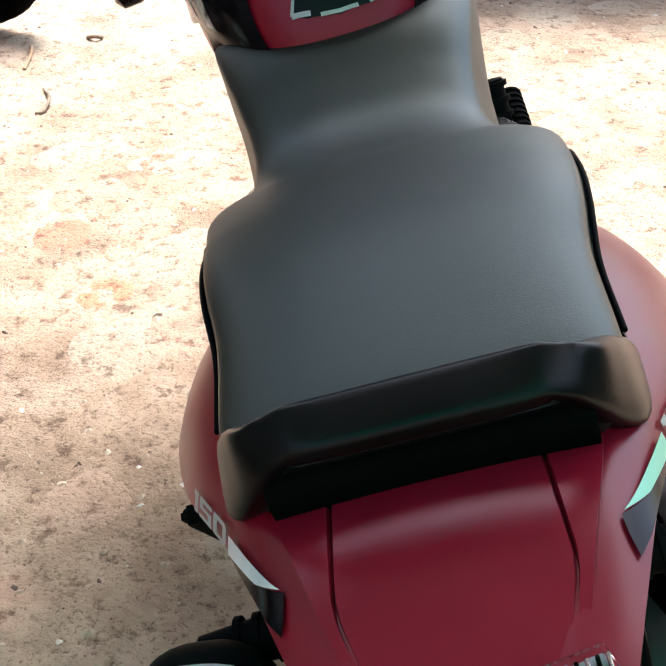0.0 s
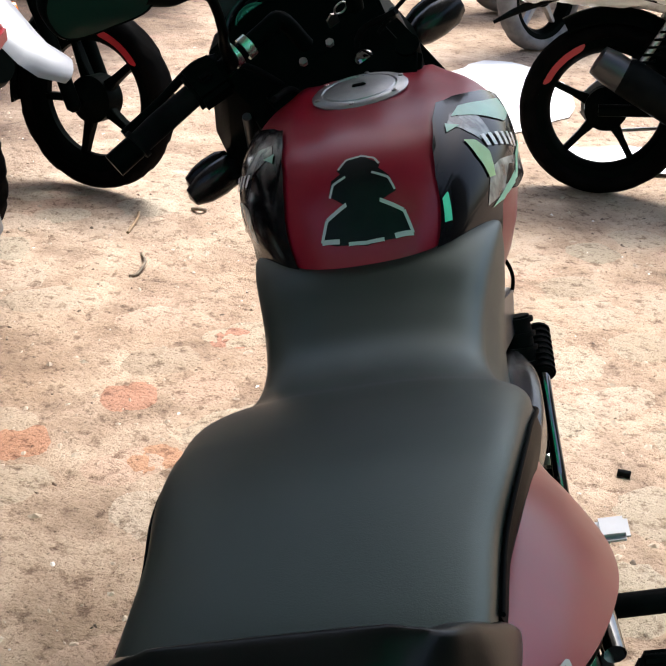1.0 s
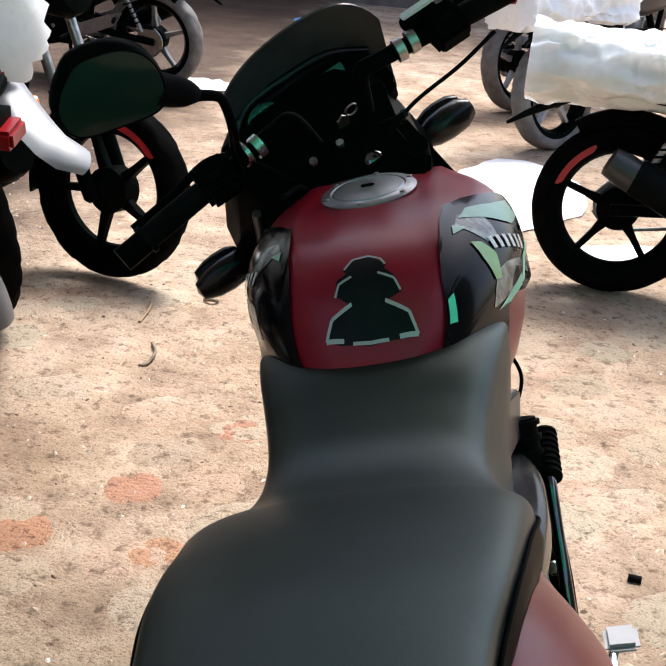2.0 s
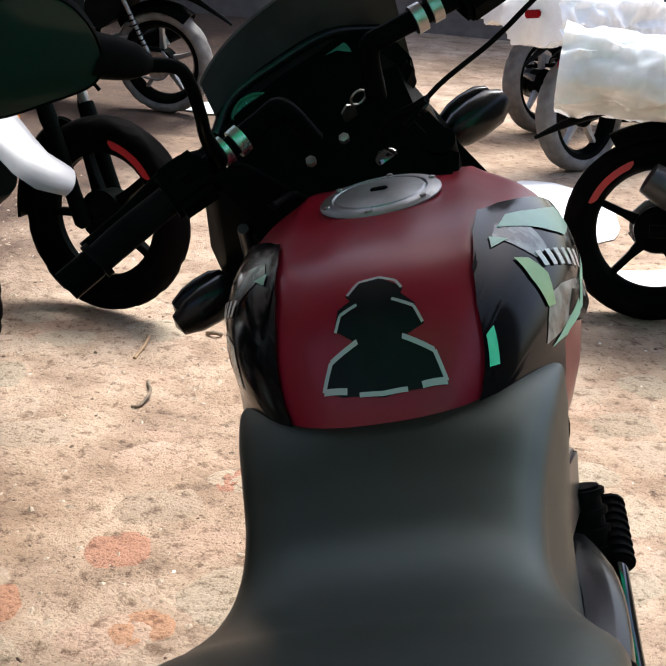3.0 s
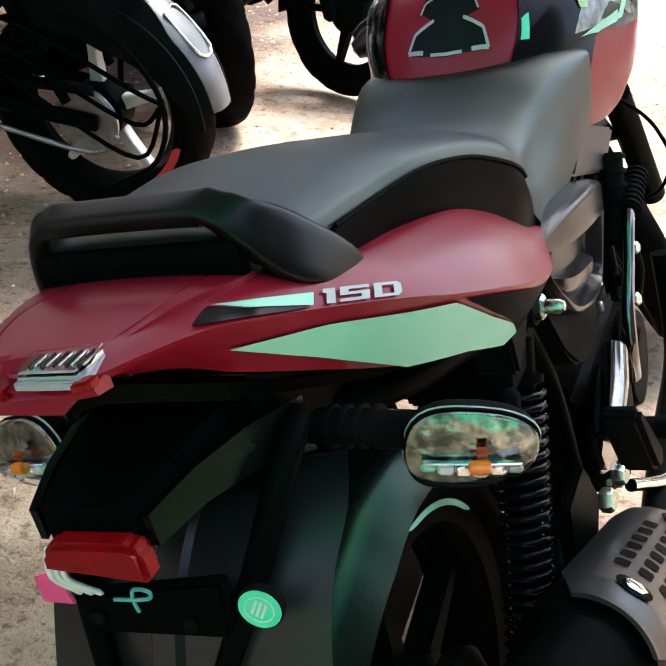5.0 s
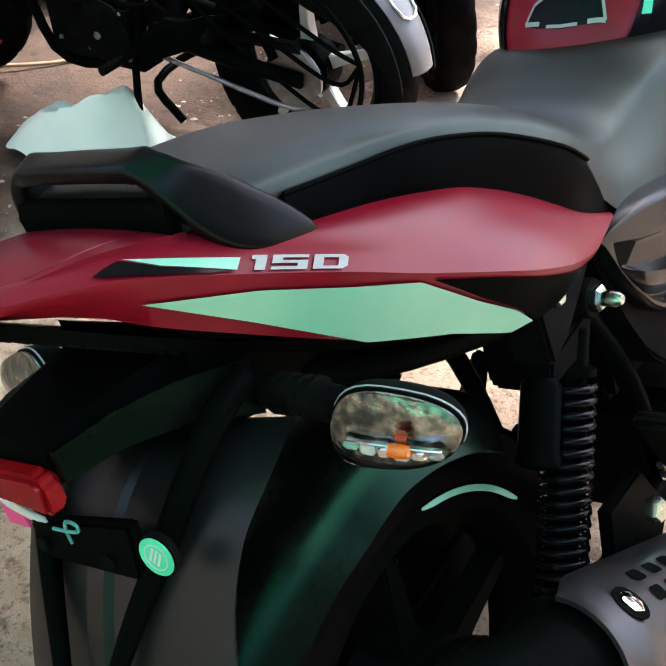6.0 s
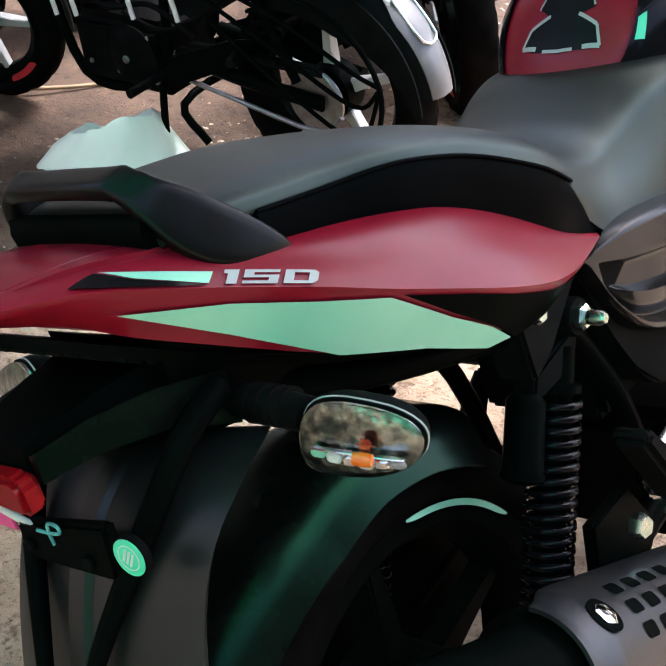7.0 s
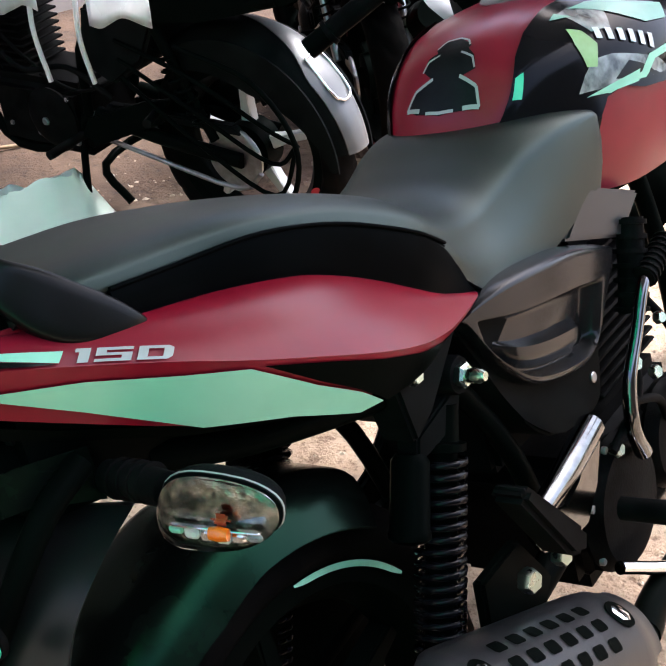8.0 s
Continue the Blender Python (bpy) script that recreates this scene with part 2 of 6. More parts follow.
def wheel(parent, m, rim_mat=None, tyre_mat=None, spokes=5, R=0.30, W=0.055, tread=True, tape=None, spoke_mat=None, tape_in=-0.002, name="wheel", drum=0.075, res=72):
    """A cast wheel: hub with rim, spokes and tyre. Its axle is the local x axis."""
    rim_mat, tyre_mat = rim_mat or BLACK, tyre_mat or TYRE
    q = m @ Matrix.Rotation(radians(90), 4, "Y")
    r0 = R - 0.082
    hub = lathe([(0.012, -0.075), (0.03, -0.075), (0.034, -0.05), (drum, -0.045), (drum, 0.03), (0.05, 0.045), (0.03, 0.06), (0.012, 0.075)], 32, q)
    hub = part(name, hub, rim_mat, parent, "cast alloy wheel with its tyre")
    rim = lathe([(r0 - 0.004, -W * 0.7), (r0 + 0.022, -W * 0.78), (r0 + 0.022, -W * 0.66), (r0 - 0.01, -W * 0.3), (r0 - 0.01, W * 0.3), (r0 + 0.022, W * 0.66), (r0 + 0.022, W * 0.78), (r0 - 0.004, W * 0.7), (r0 - 0.026, 0.012), (r0 - 0.026, -0.012), (r0 - 0.004, -W * 0.7)], 64, q, False)
    part("rim", rim, rim_mat, hub)
    for k in range(spokes):
        a = 2 * math.pi * k / spokes + 0.3
        sp = prism([(0.05, -0.022), (0.12, -0.012), (r0 - 0.012, -0.011), (r0 - 0.012, 0.011), (0.12, 0.012), (0.05, 0.022)], lambda u, v, h: Vector((h, u * math.cos(a) - v * math.sin(a), u * math.sin(a) + v * math.cos(a))), -0.016, 0.016, 0.004)
        part("spoke", sp, spoke_mat or rim_mat, hub, m=m)
    half = [(r0 + 0.012, 0.62), (r0 + 0.026, 0.84), (R - 0.045, 1.0), (R - 0.022, 0.95), (R - 0.009, 0.74), (R - 0.002, 0.42), (R, 0.14)]
    prof = [(r, -W * w) for r, w in half] + [(r, W * w) for r, w in half[::-1]]
    rings = []
    for k in range(res):
        a = 2 * math.pi * k / res
        ring = []
        for i, (r, h) in enumerate(prof):
            dip = 0.0
            if tread and 3 <= i <= len(prof) - 4:
                dip = 0.009 if (k + abs(i - len(prof) // 2)) % 4 == 0 else 0.0
            ring.append(m @ Vector((h, (r - dip) * math.cos(a), (r - dip) * math.sin(a))))
        rings.append(ring)
    rings.append(rings[0])
    tyre = skin(rings, cyclic=True, caps=False)
    bmesh.ops.remove_doubles(tyre, verts=tyre.verts, dist=1e-5)
    part("tyre", tyre, tyre_mat, hub, sharp=50)
    if tape:
        for a0, a1 in tape[1]:
            for sx in (-1, 1):
                b = skin([[m @ Vector((sx * (W * 0.79 + 0.001), r * math.cos(a), r * math.sin(a))) for r in (r0 + 0.02 - (0.02 - tape_in) * min(1, 7 * (a - radians(a0)) / radians(a1 - a0) + 0.4, 7 * (radians(a1) - a) / radians(a1 - a0) + 0.4), r0 + 0.02)] for a in np.linspace(radians(a0), radians(a1), 18)], cyclic=False)
                part("rim_tape", b, tape[0], hub, "thin stripe of film on the rim")
    return hub

# ---- ground and walls ----
def ground_material(name, stops, shaded_soil=True, stones=None):
    """Trodden earth, or the tops of worn stones lying in it."""
    m = bpy.data.materials.new(name)
    m.use_nodes = True
    nt = m.node_tree
    b = nt.nodes["Principled BSDF"]
    b.inputs["Roughness"].default_value = 0.9
    co = nt.nodes.new("ShaderNodeTexCoord")
    def tex(scale, detail=8, rough=0.6):
        n = nt.nodes.new("ShaderNodeTexNoise")
        n.inputs["Scale"].default_value, n.inputs["Detail"].default_value, n.inputs["Roughness"].default_value = scale, detail, rough
        nt.links.new(co.outputs["Object"], n.inputs["Vector"])
        return n
    def ramp(src, stops):
        r = nt.nodes.new("ShaderNodeValToRGB")
        while len(r.color_ramp.elements) < len(stops):
            r.color_ramp.elements.new(0.5)
        for e, (p, c) in zip(r.color_ramp.elements, stops):
            e.position, e.color = p, (*c, 1)
        nt.links.new(src, r.inputs["Fac"])
        return r
    def mix(fac, a, c, kind="MIX"):
        x = nt.nodes.new("ShaderNodeMix")
        x.data_type, x.blend_type = "RGBA", kind
        if isinstance(fac, float):
            x.inputs[0].default_value = fac
        else:
            nt.links.new(fac, x.inputs[0])
        nt.links.new(a, x.inputs[6])
        nt.links.new(c, x.inputs[7])
        return x.outputs[2]
    big, mid, fine, grit = tex(0.9), tex(5.0), tex(26.0, 10, 0.7), tex(120.0, 4, 0.7)
    base = ramp(mid.outputs["Fac"], stops)
    if stones:
        info = nt.nodes.new("ShaderNodeObjectInfo")
        base = ramp(info.outputs["Random"], stones)
    tint = ramp(big.outputs["Fac"], [(0.36, (0.74, 0.66, 0.58)), (0.60, (1.0, 0.98, 0.97))])
    c1 = mix(1.0, base.outputs[0], tint.outputs[0], "MULTIPLY")
    pink = ramp(tex(3.1, 6).outputs["Fac"], [(0.58, (0, 0, 0)), (0.70, (0.55, 0.55, 0.55))])
    pinkc = nt.nodes.new("ShaderNodeRGB")
    pinkc.outputs[0].default_value = (0.58, 0.36, 0.26, 1)
    c2 = mix(pink.outputs[0], c1, pinkc.outputs[0])
    speck = ramp(fine.outputs["Fac"], [(0.36, (0.34, 0.27, 0.22)), (0.47, (1, 1, 1)), (0.68, (1.0, 1.0, 1.0)), (0.78, (1.25, 1.22, 1.2))])
    c3 = mix(0.85, c2, speck.outputs[0], "MULTIPLY")
    dots = ramp(grit.outputs["Fac"], [(0.35, (0.26, 0.21, 0.17)), (0.44, (1, 1, 1))])
    c4 = mix(0.7, c3, dots.outputs[0], "MULTIPLY")
    # darker brown soil under the bikes along the wall, roof shade deepened in its colour
    if not shaded_soil:
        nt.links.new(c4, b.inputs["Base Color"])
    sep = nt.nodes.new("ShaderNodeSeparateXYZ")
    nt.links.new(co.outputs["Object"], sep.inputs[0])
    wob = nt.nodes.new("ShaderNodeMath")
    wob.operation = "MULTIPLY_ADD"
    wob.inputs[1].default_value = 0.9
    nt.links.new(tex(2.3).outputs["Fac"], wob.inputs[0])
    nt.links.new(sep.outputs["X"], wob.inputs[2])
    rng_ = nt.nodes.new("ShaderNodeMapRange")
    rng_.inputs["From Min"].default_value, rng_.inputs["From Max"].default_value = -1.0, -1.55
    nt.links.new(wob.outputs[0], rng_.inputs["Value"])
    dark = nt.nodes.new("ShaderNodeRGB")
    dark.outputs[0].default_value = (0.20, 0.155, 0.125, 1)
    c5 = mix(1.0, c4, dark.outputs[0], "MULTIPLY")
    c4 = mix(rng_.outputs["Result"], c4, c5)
    if shaded_soil:
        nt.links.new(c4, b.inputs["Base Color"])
    add = nt.nodes.new("ShaderNodeMath")
    add.operation = "MULTIPLY_ADD"
    add.inputs[1].default_value = 0.4
    nt.links.new(grit.outputs["Fac"], add.inputs[0])
    nt.links.new(fine.outputs["Fac"], add.inputs[2])
    bp = nt.nodes.new("ShaderNodeBump")
    bp.inputs["Strength"].default_value, bp.inputs["Distance"].default_value = 1.0, 0.016
    nt.links.new(add.outputs[0], bp.inputs["Height"])
    nt.links.new(bp.outputs["Normal"], b.inputs["Normal"])
    return m

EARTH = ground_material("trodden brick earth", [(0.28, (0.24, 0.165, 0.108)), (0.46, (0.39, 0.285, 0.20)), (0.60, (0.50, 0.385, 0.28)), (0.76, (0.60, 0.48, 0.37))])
def earth_height(x, y):
    """Low, uneven swells of the trodden earth; level under the bikes' tyres."""
    return 0.012 * noise.noise((x * 1.3, y * 1.3, 0.0)) + 0.006 * noise.noise((x * 5, y * 5, 3.0)) - 0.004

xs = np.concatenate([[-300, -60, -20], np.linspace(-5, 5, 126), [20, 60, 300]])
ys = np.concatenate([[-300, -60, -20], np.linspace(-3, 9, 151), [20, 60, 300]])
gm = bpy.data.meshes.new("ground")
gv = [(x, y, earth_height(x, y)) for y in ys for x in xs]
nx = len(xs)
gf = [(j * nx + i, j * nx + i + 1, (j + 1) * nx + i + 1, (j + 1) * nx + i) for j in range(len(ys) - 1) for i in range(nx - 1)]
gm.from_pydata(gv, [], gf)
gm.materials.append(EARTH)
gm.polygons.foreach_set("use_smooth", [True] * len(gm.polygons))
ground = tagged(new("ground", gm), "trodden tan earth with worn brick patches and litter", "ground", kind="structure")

PLASTER = material("grimy plaster", (0.34, 0.30, 0.27), 0.9, 0, (0.22, 0.19, 0.17), 2.2, bump=0.3, bump_scale=60)
DARKWALL = material("sooty brick wall", (0.10, 0.08, 0.07), 0.9, 0, (0.16, 0.13, 0.11), 5, bump=0.4, bump_scale=40)
SHEET = material("weathered roof sheet", (0.30, 0.29, 0.28), 0.6, 0.3, (0.22, 0.2, 0.19), 3)
def wall(name, lo, hi, mat, label):
    return tagged(part(name, block(lo, hi, 0.01, 1), mat, None, smooth=False), label, "wall", kind="structure")

# upper part is out of view, raised to keep low sky off the seat
wall("wall_north", (-9, 11.7, -0.1), (1.6, 11.95, 6.0), DARKWALL, "dark sooty brick wall at the end of the yard")
wall("wall_west", (-4.6, -4, -0.1), (-4.35, 11.7, 3.2), PLASTER, "grimy pale plaster wall behind parked motorcycles")
# green wall behind the camera, added so glossy blacks reflect green
GREENBOUNCE = material("green distempered plaster", (0.05, 0.42, 0.24), 0.85, 0, (0.08, 0.5, 0.3), 2.5, bump=0.3, bump_scale=60)
# unseen wall, added to close the place behind the camera
wall("wall_south", (-4.35, -3.2, -0.1), (0.55, -2.95, 3.2), PLASTER, "unseen grimy pale plaster wall added behind the shed")
wall("wall_south_green", (0.55, -3.19, -0.1), (2.7, -2.94, 3.1), GREENBOUNCE, "unseen green wall added behind the shed for green reflections")
# unseen wall, added; stops short so the bright north-east horizon is reflected
wall("wall_east", (2.7, -2.95, -0.1), (2.95, 1.9, 3.2), DARKWALL, "unseen dark brick wall added beside the yard")
def fibreglass():
    """Ribbed roof sheet that lets green daylight through."""
    m = bpy.data.materials.new("green fibreglass sheet")
    m.use_nodes = True
    nt = m.node_tree
    b, out = nt.nodes["Principled BSDF"], nt.nodes["Material Output"]
    b.inputs["Base Color"].default_value, b.inputs["Roughness"].default_value = (0.03, 0.34, 0.19, 1), 0.5
    tr, mx = nt.nodes.new("ShaderNodeBsdfTranslucent"), nt.nodes.new("ShaderNodeMixShader")
    tr.inputs["Color"].default_value = (0.03, 0.55, 0.30, 1)
    mx.inputs[0].default_value = 0.6
    nt.links.new(b.outputs[0], mx.inputs[1])
    nt.links.new(tr.outputs[0], mx.inputs[2])
    nt.links.new(mx.outputs[0], out.inputs["Surface"])
    return m
def roof_sheet(name, lo, hi, mat, label):
    n = int((hi[0] - lo[0]) / 0.05)
    row = [(lo[0] + (hi[0] - lo[0]) * k / n, 2.78 + 0.012 * (1 if k % 2 else -1)) for k in range(n + 1)]
    bm = skin([[Vector((x, y, z)) for x, z in row] for y in (lo[1], hi[1])], cyclic=False)
    bmesh.ops.solidify(bm, geom=list(bm.faces), thickness=0.006)
    tagged(part(name, bm, mat, None), label, "ceiling", kind="structure")
# roof out of view; its front edge is set by where shade falls
roof_sheet("ceiling_1", (-4.35, -0.15), (0.9, 2.3), SHEET, "unseen weathered grey corrugated roof sheets over the shed")
# unseen extra strip, added to darken the motorcycles by the west wall
roof_sheet("ceiling_2", (-4.35, 2.3), (-1.35, 2.8), SHEET, "unseen grey roof sheets added to shade the parked motorcycles")
# unseen green sheets, added to tint light and reflections on the tail
roof_sheet("ceiling_3", (-1.6, -1.4), (0.9, -0.15), fibreglass(), "unseen green translucent roof sheets added for green light")

# ---- the maroon motorcycle ----
bike = tagged(new("motorcycle"), "matte maroon motorcycle with black seat, leaning on its side stand", "motorcycle")
bike.matrix_world = LEAN

# seat: y, half width at the seam, seam height, crown height, lower edge half width and height
SEAT = [(-0.118, 0.096, 0.966, 0.978, 0.090, 0.953), (-0.108, 0.106, 0.966, 0.984, 0.098, 0.954), (-0.07, 0.118, 0.960, 0.985, 0.110, 0.950), (0.02, 0.125, 0.949, 0.977, 0.118, 0.940), (0.085, 0.136, 0.943, 0.968, 0.130, 0.928),
        (0.14, 0.144, 0.930, 0.956, 0.140, 0.912), (0.20, 0.150, 0.908, 0.940, 0.146, 0.890), (0.28, 0.156, 0.868, 0.910, 0.152, 0.850), (0.34, 0.146, 0.832, 0.877, 0.146, 0.800),
        (0.40, 0.128, 0.812, 0.853, 0.142, 0.752), (0.46, 0.118, 0.803, 0.848, 0.138, 0.735), (0.52, 0.120, 0.812, 0.862, 0.136, 0.728), (0.58, 0.130, 0.830, 0.880, 0.134, 0.730),
        (0.64, 0.142, 0.844, 0.882, 0.136, 0.742), (0.700, 0.151, 0.848, 0.868, 0.138, 0.752), (0.718, 0.147, 0.838, 0.852, 0.134, 0.756)]
SEATC = [tuple(q) for q in curve(SEAT, 5)]
def seat_ring(row, n=26):
    y, w, zp, zc, wl, zl = row
    pts = []
    for k in range(n + 1):
        a = math.pi * k / n
        c, s = math.cos(a), math.sin(a)
        e = 2 / 2.75
        pts.append((w * math.copysign(abs(c) ** e, c), zp + (zc - zp) * abs(s) ** e))
    lower = [(w + (wl - w) * t + 0.004 * math.sin(math.pi * t), zp + (zl - zp) * t) for t in (0.3, 0.65, 1.0)]
    ring = [(x, z) for x, z in reversed(lower)] + pts + [(-x, z) for x, z in lower] + [(-wl * 0.6, zl), (wl * 0.6, zl)]
    return [Vector((x, y, z)) for x, z in ring]
seat = part("seat", skin([seat_ring(r) for r in SEATC]), VINYL, bike, "long stepped seat in grained black vinyl", sharp=60)
COWL_TOP = [(-0.13, 0.950), (-0.06, 0.934), (-0.033, 0.925), (0.029, 0.912), (0.076, 0.902), (0.127, 0.888), (0.181, 0.864), (0.24, 0.834), (0.304, 0.794), (0.373, 0.748), (0.42, 0.735)]
for sx, nm in ((1, "seat_skirt"), (-1, "seat_skirt")):
    rows = []
    for y in np.linspace(-0.05, 0.405, 36):
        w, zp, zc, wl, zl = lerp(SEATC, y)
        zb = lerp(COWL_TOP, y)[0] - 0.012
        zt = zp - 0.002 if y < 0.33 else zp - 0.002 - (zp - zb - 0.01) * min(1, (y - 0.33) / 0.075) ** 1.3
        rows.append([Vector((sx * x, y, z)) for x, z in ((w - 0.03, zt - 0.001), (w + 0.002, zt - 0.002), (w + 0.005, zt * 0.7 + zb * 0.3), (w + 0.001, zt * 0.35 + zb * 0.65), (w - 0.006, zb), (w - 0.04, zb))])
    part(nm, skin(rows), VINYL2, seat, "smooth black side band of the seat")
    line = [(sx * (lerp(SEATC, y)[0] + 0.0035), y, lerp(SEATC, y)[1] - 0.003) for y in np.linspace(-0.05, 0.33, 15)]
    part("piping", tube(line, 0.0018, 6, 2), VINYL2, seat, "thin stitched piping")

# tail cowl: y, top edge half width, top height, greatest half width, crease height, bottom height
COWL = [(-0.276, 0.036, 0.974, 0.060, 0.970, 0.964), (-0.20, 0.062, 0.966, 0.090, 0.956, 0.932), (-0.156, 0.078, 0.960, 0.107, 0.941, 0.903), (-0.10, 0.100, 0.947, 0.131, 0.918, 0.870),
        (-0.04, 0.118, 0.929, 0.160, 0.892, 0.836), (0.01, 0.124, 0.918, 0.178, 0.868, 0.812), (0.08, 0.130, 0.904, 0.195, 0.837, 0.786), (0.14, 0.134, 0.888, 0.201, 0.811, 0.768),
        (0.20, 0.136, 0.861, 0.197, 0.789, 0.750), (0.26, 0.136, 0.828, 0.183, 0.773, 0.742), (0.32, 0.134, 0.793, 0.163, 0.763, 0.740), (0.386, 0.132, 0.758, 0.142, 0.756, 0.747)]
COWLC = [tuple(q) for q in curve(COWL, 5)]
def cowl_ring(row, sx):
    y, xt, zt, w, zc, zb = row
    pts = [(xt - 0.03, zt - 0.006), (xt - 0.006, zt)]
    for t in np.linspace(0.0, 1.0, 8):
        b = 0.14 * math.sin(math.pi * t) * min(w - xt, zt - zc)
        pts.append((xt + (w - xt) * t + b * 0.6, zt + (zc - zt) * t + b * 0.8))
    pts += [(w - 0.004, zc - 0.006), (w - 0.016, (zc + zb) / 2), (w - 0.030, zb), (w - 0.055, zb + 0.004), (xt - 0.03, zb + 0.02)]
    return [Vector((sx * max(x, 0.004), y, z)) for x, z in pts]
for sx in (1, -1):
    part("tail_panel", skin([cowl_ring(r, sx) for r in COWLC]), RED, bike, "matte maroon tail side panel", sharp=50)
# centre of the tail, with two grooves
rows = []
for y, hw, z, dz in [tuple(q) for q in curve([(-0.085, 0.096, 0.950, 0.0), (-0.13, 0.088, 0.958, 0.0), (-0.18, 0.072, 0.967, 0.0), (-0.225, 0.057, 0.968, 0.0), (-0.252, 0.048, 0.968, 0.0), (-0.280, 0.042, 0.963, 0.0)], 4)]:
    g = min(0.88, 0.058 / hw)
    xsn = [-1, -g - 0.05, -g - 0.02, -g, -g + 0.02, -0.45, -0.2, 0, 0.2, 0.45, g - 0.02, g, g + 0.02, g + 0.05, 1]
    rows.append([Vector((hw * u, y, z + 0.004 * (1 - u * u) - (0.004 if abs(abs(u) - g) < 0.01 else 0))) for u in xsn] + [Vector((hw, y, z - 0.012)), Vector((-hw, y, z - 0.012))])
part("tail_cover", skin(rows), RED, bike, "matte maroon tail cover with two grooves", sharp=25)

# tail lamps
for sx in (1, -1):
    lamp = part("tail_lamp", prism([(sx * 0.021, -0.237), (sx * 0.063, -0.229), (sx * 0.069, -0.250), (sx * 0.067, -0.262), (sx * 0.022, -0.263)], top, 0.968, 0.9735, 0.001), GREYP, bike, "clear-lensed tail lamp with silvered ribs")
    part("lens", prism([(sx * 0.020, -0.236), (sx * 0.064, -0.228), (sx * 0.070, -0.250), (sx * 0.068, -0.263), (sx * 0.021, -0.264)], top, 0.9775, 0.9795, 0.001), CLEAR, lamp)
    for k in range(10):
        x = 0.026 + 0.0042 * k
        part("rib", block((sx * x - 0.0009, -0.250, 0.9735), (sx * x + 0.0009, -0.236 + 0.0005 * k, 0.9768), 0.0004, 1), CHROME if k % 2 else TEXT, lamp)
    part("lamp_bar", block((min(sx * 0.024, sx * 0.064), -0.260, 0.9735), (max(sx * 0.024, sx * 0.064), -0.255, 0.9765), 0.0006, 1), SILVER, lamp)
    part("red_strip", prism([(sx * 0.064, -0.256), (sx * 0.074, -0.252), (sx * 0.073, -0.262), (sx * 0.062, -0.266)], top, 0.967, 0.9735, 0.0015), REDLENS, lamp, "red lens strip")
part("red_strip", block((-0.019, -0.269, 0.963), (0.019, -0.250, 0.971), 0.003), REDLENS, bike, "red lens strip")
part("lamp_housing", skin([[Vector((x, y, z)) for y, z in ((-0.240, 0.967), (-0.262 + 4 * abs(x) ** 2.2, 0.9675), (-0.268 + 4 * abs(x) ** 2.2, 0.965), (-0.266 + 4 * abs(x) ** 2.2, 0.960), (-0.240, 0.957))] for x in np.linspace(-0.070, 0.070, 15)]), RED, bike, "maroon tail lamp housing")
LAMP_BACK = Matrix.Translation((0, -0.017, -0.002))
for ob in list(bike.children):
    if ob.name.split('.')[0] in ('tail_lamp', 'red_strip', 'lamp_housing'):
        for q in (ob, *ob.children):
            q.data.transform(LAMP_BACK)
lip = part("tail_underside", skin([[Vector((sx, y, z)) for sx, z in ((-hw, zt), (hw, zt), (hw * 0.95, zt - 0.010), (-hw * 0.95, zt - 0.010))] for y, hw, zt in ((-0.268, 0.052, 0.955), (-0.245, 0.060, 0.949), (-0.18, 0.068, 0.909), (-0.10, 0.075, 0.862), (0.0, 0.10, 0.812), (0.1, 0.12, 0.772))]), BLACK, bike, "black ribbed underside")
for k in range(11):
    y = -0.245 + 0.011 * k
    part("rib", block((-0.04, y, 0.9355 - 0.62 * (y + 0.245)), (0.052 + 0.10 * (y + 0.245), y + 0.004, 0.9415 - 0.62 * (y + 0.245)), 0.001, 1), TEXT, lip)

# grab rail: one swept bar whose ends widen into blades; rows of front edge, back edge, thickness
RAIL = [((0.0, -0.106, 1.007), (0.0, -0.138, 1.003), 0.010), ((0.045, -0.106, 1.007), (0.045, -0.137, 1.002), 0.010), ((0.074, -0.107, 1.008), (0.070, -0.132, 0.997), 0.011),
        ((0.090, -0.103, 1.001), (0.084, -0.126, 0.980), 0.013), ((0.100, -0.085, 0.986), (0.097, -0.117, 0.957), 0.015), ((0.108, -0.068, 0.968), (0.108, -0.106, 0.940), 0.016),
        ((0.117, -0.048, 0.947), (0.116, -0.090, 0.928), 0.015), ((0.124, -0.034, 0.928), (0.122, -0.066, 0.918), 0.012), ((0.127, -0.029, 0.917), (0.126, -0.048, 0.912), 0.006)]
half = [tuple(q) for q in curve([(*a, *b, t) for a, b, t in RAIL], 5)]
rows = []
for sx, seq in ((-1, half[::-1]), (1, half[1:])):
    for q in seq:
        U, L, th = Vector((sx * q[0], q[1], q[2])), Vector((sx * q[3], q[4], q[5])), q[6]
        w = (U - L).normalized()
        along = Vector((1, 0, 0)) if abs(q[0]) < 0.07 else Vector((0.32, sx * 0.62, -sx * 0.71)).normalized()
        nrm = along.cross(w).normalized()
        if nrm.z < 0:
            nrm.negate()
        c, hw = (U + L) / 2, (U - L).length / 2
        rows.append([c + w * (hw * math.copysign(abs(math.cos(a)) ** 0.42, math.cos(a))) + nrm * (th * 0.70 * math.copysign(abs(math.sin(a)) ** 0.45, math.sin(a))) for a in [2 * math.pi * (k + 0.5) / 20 for k in range(20)]])
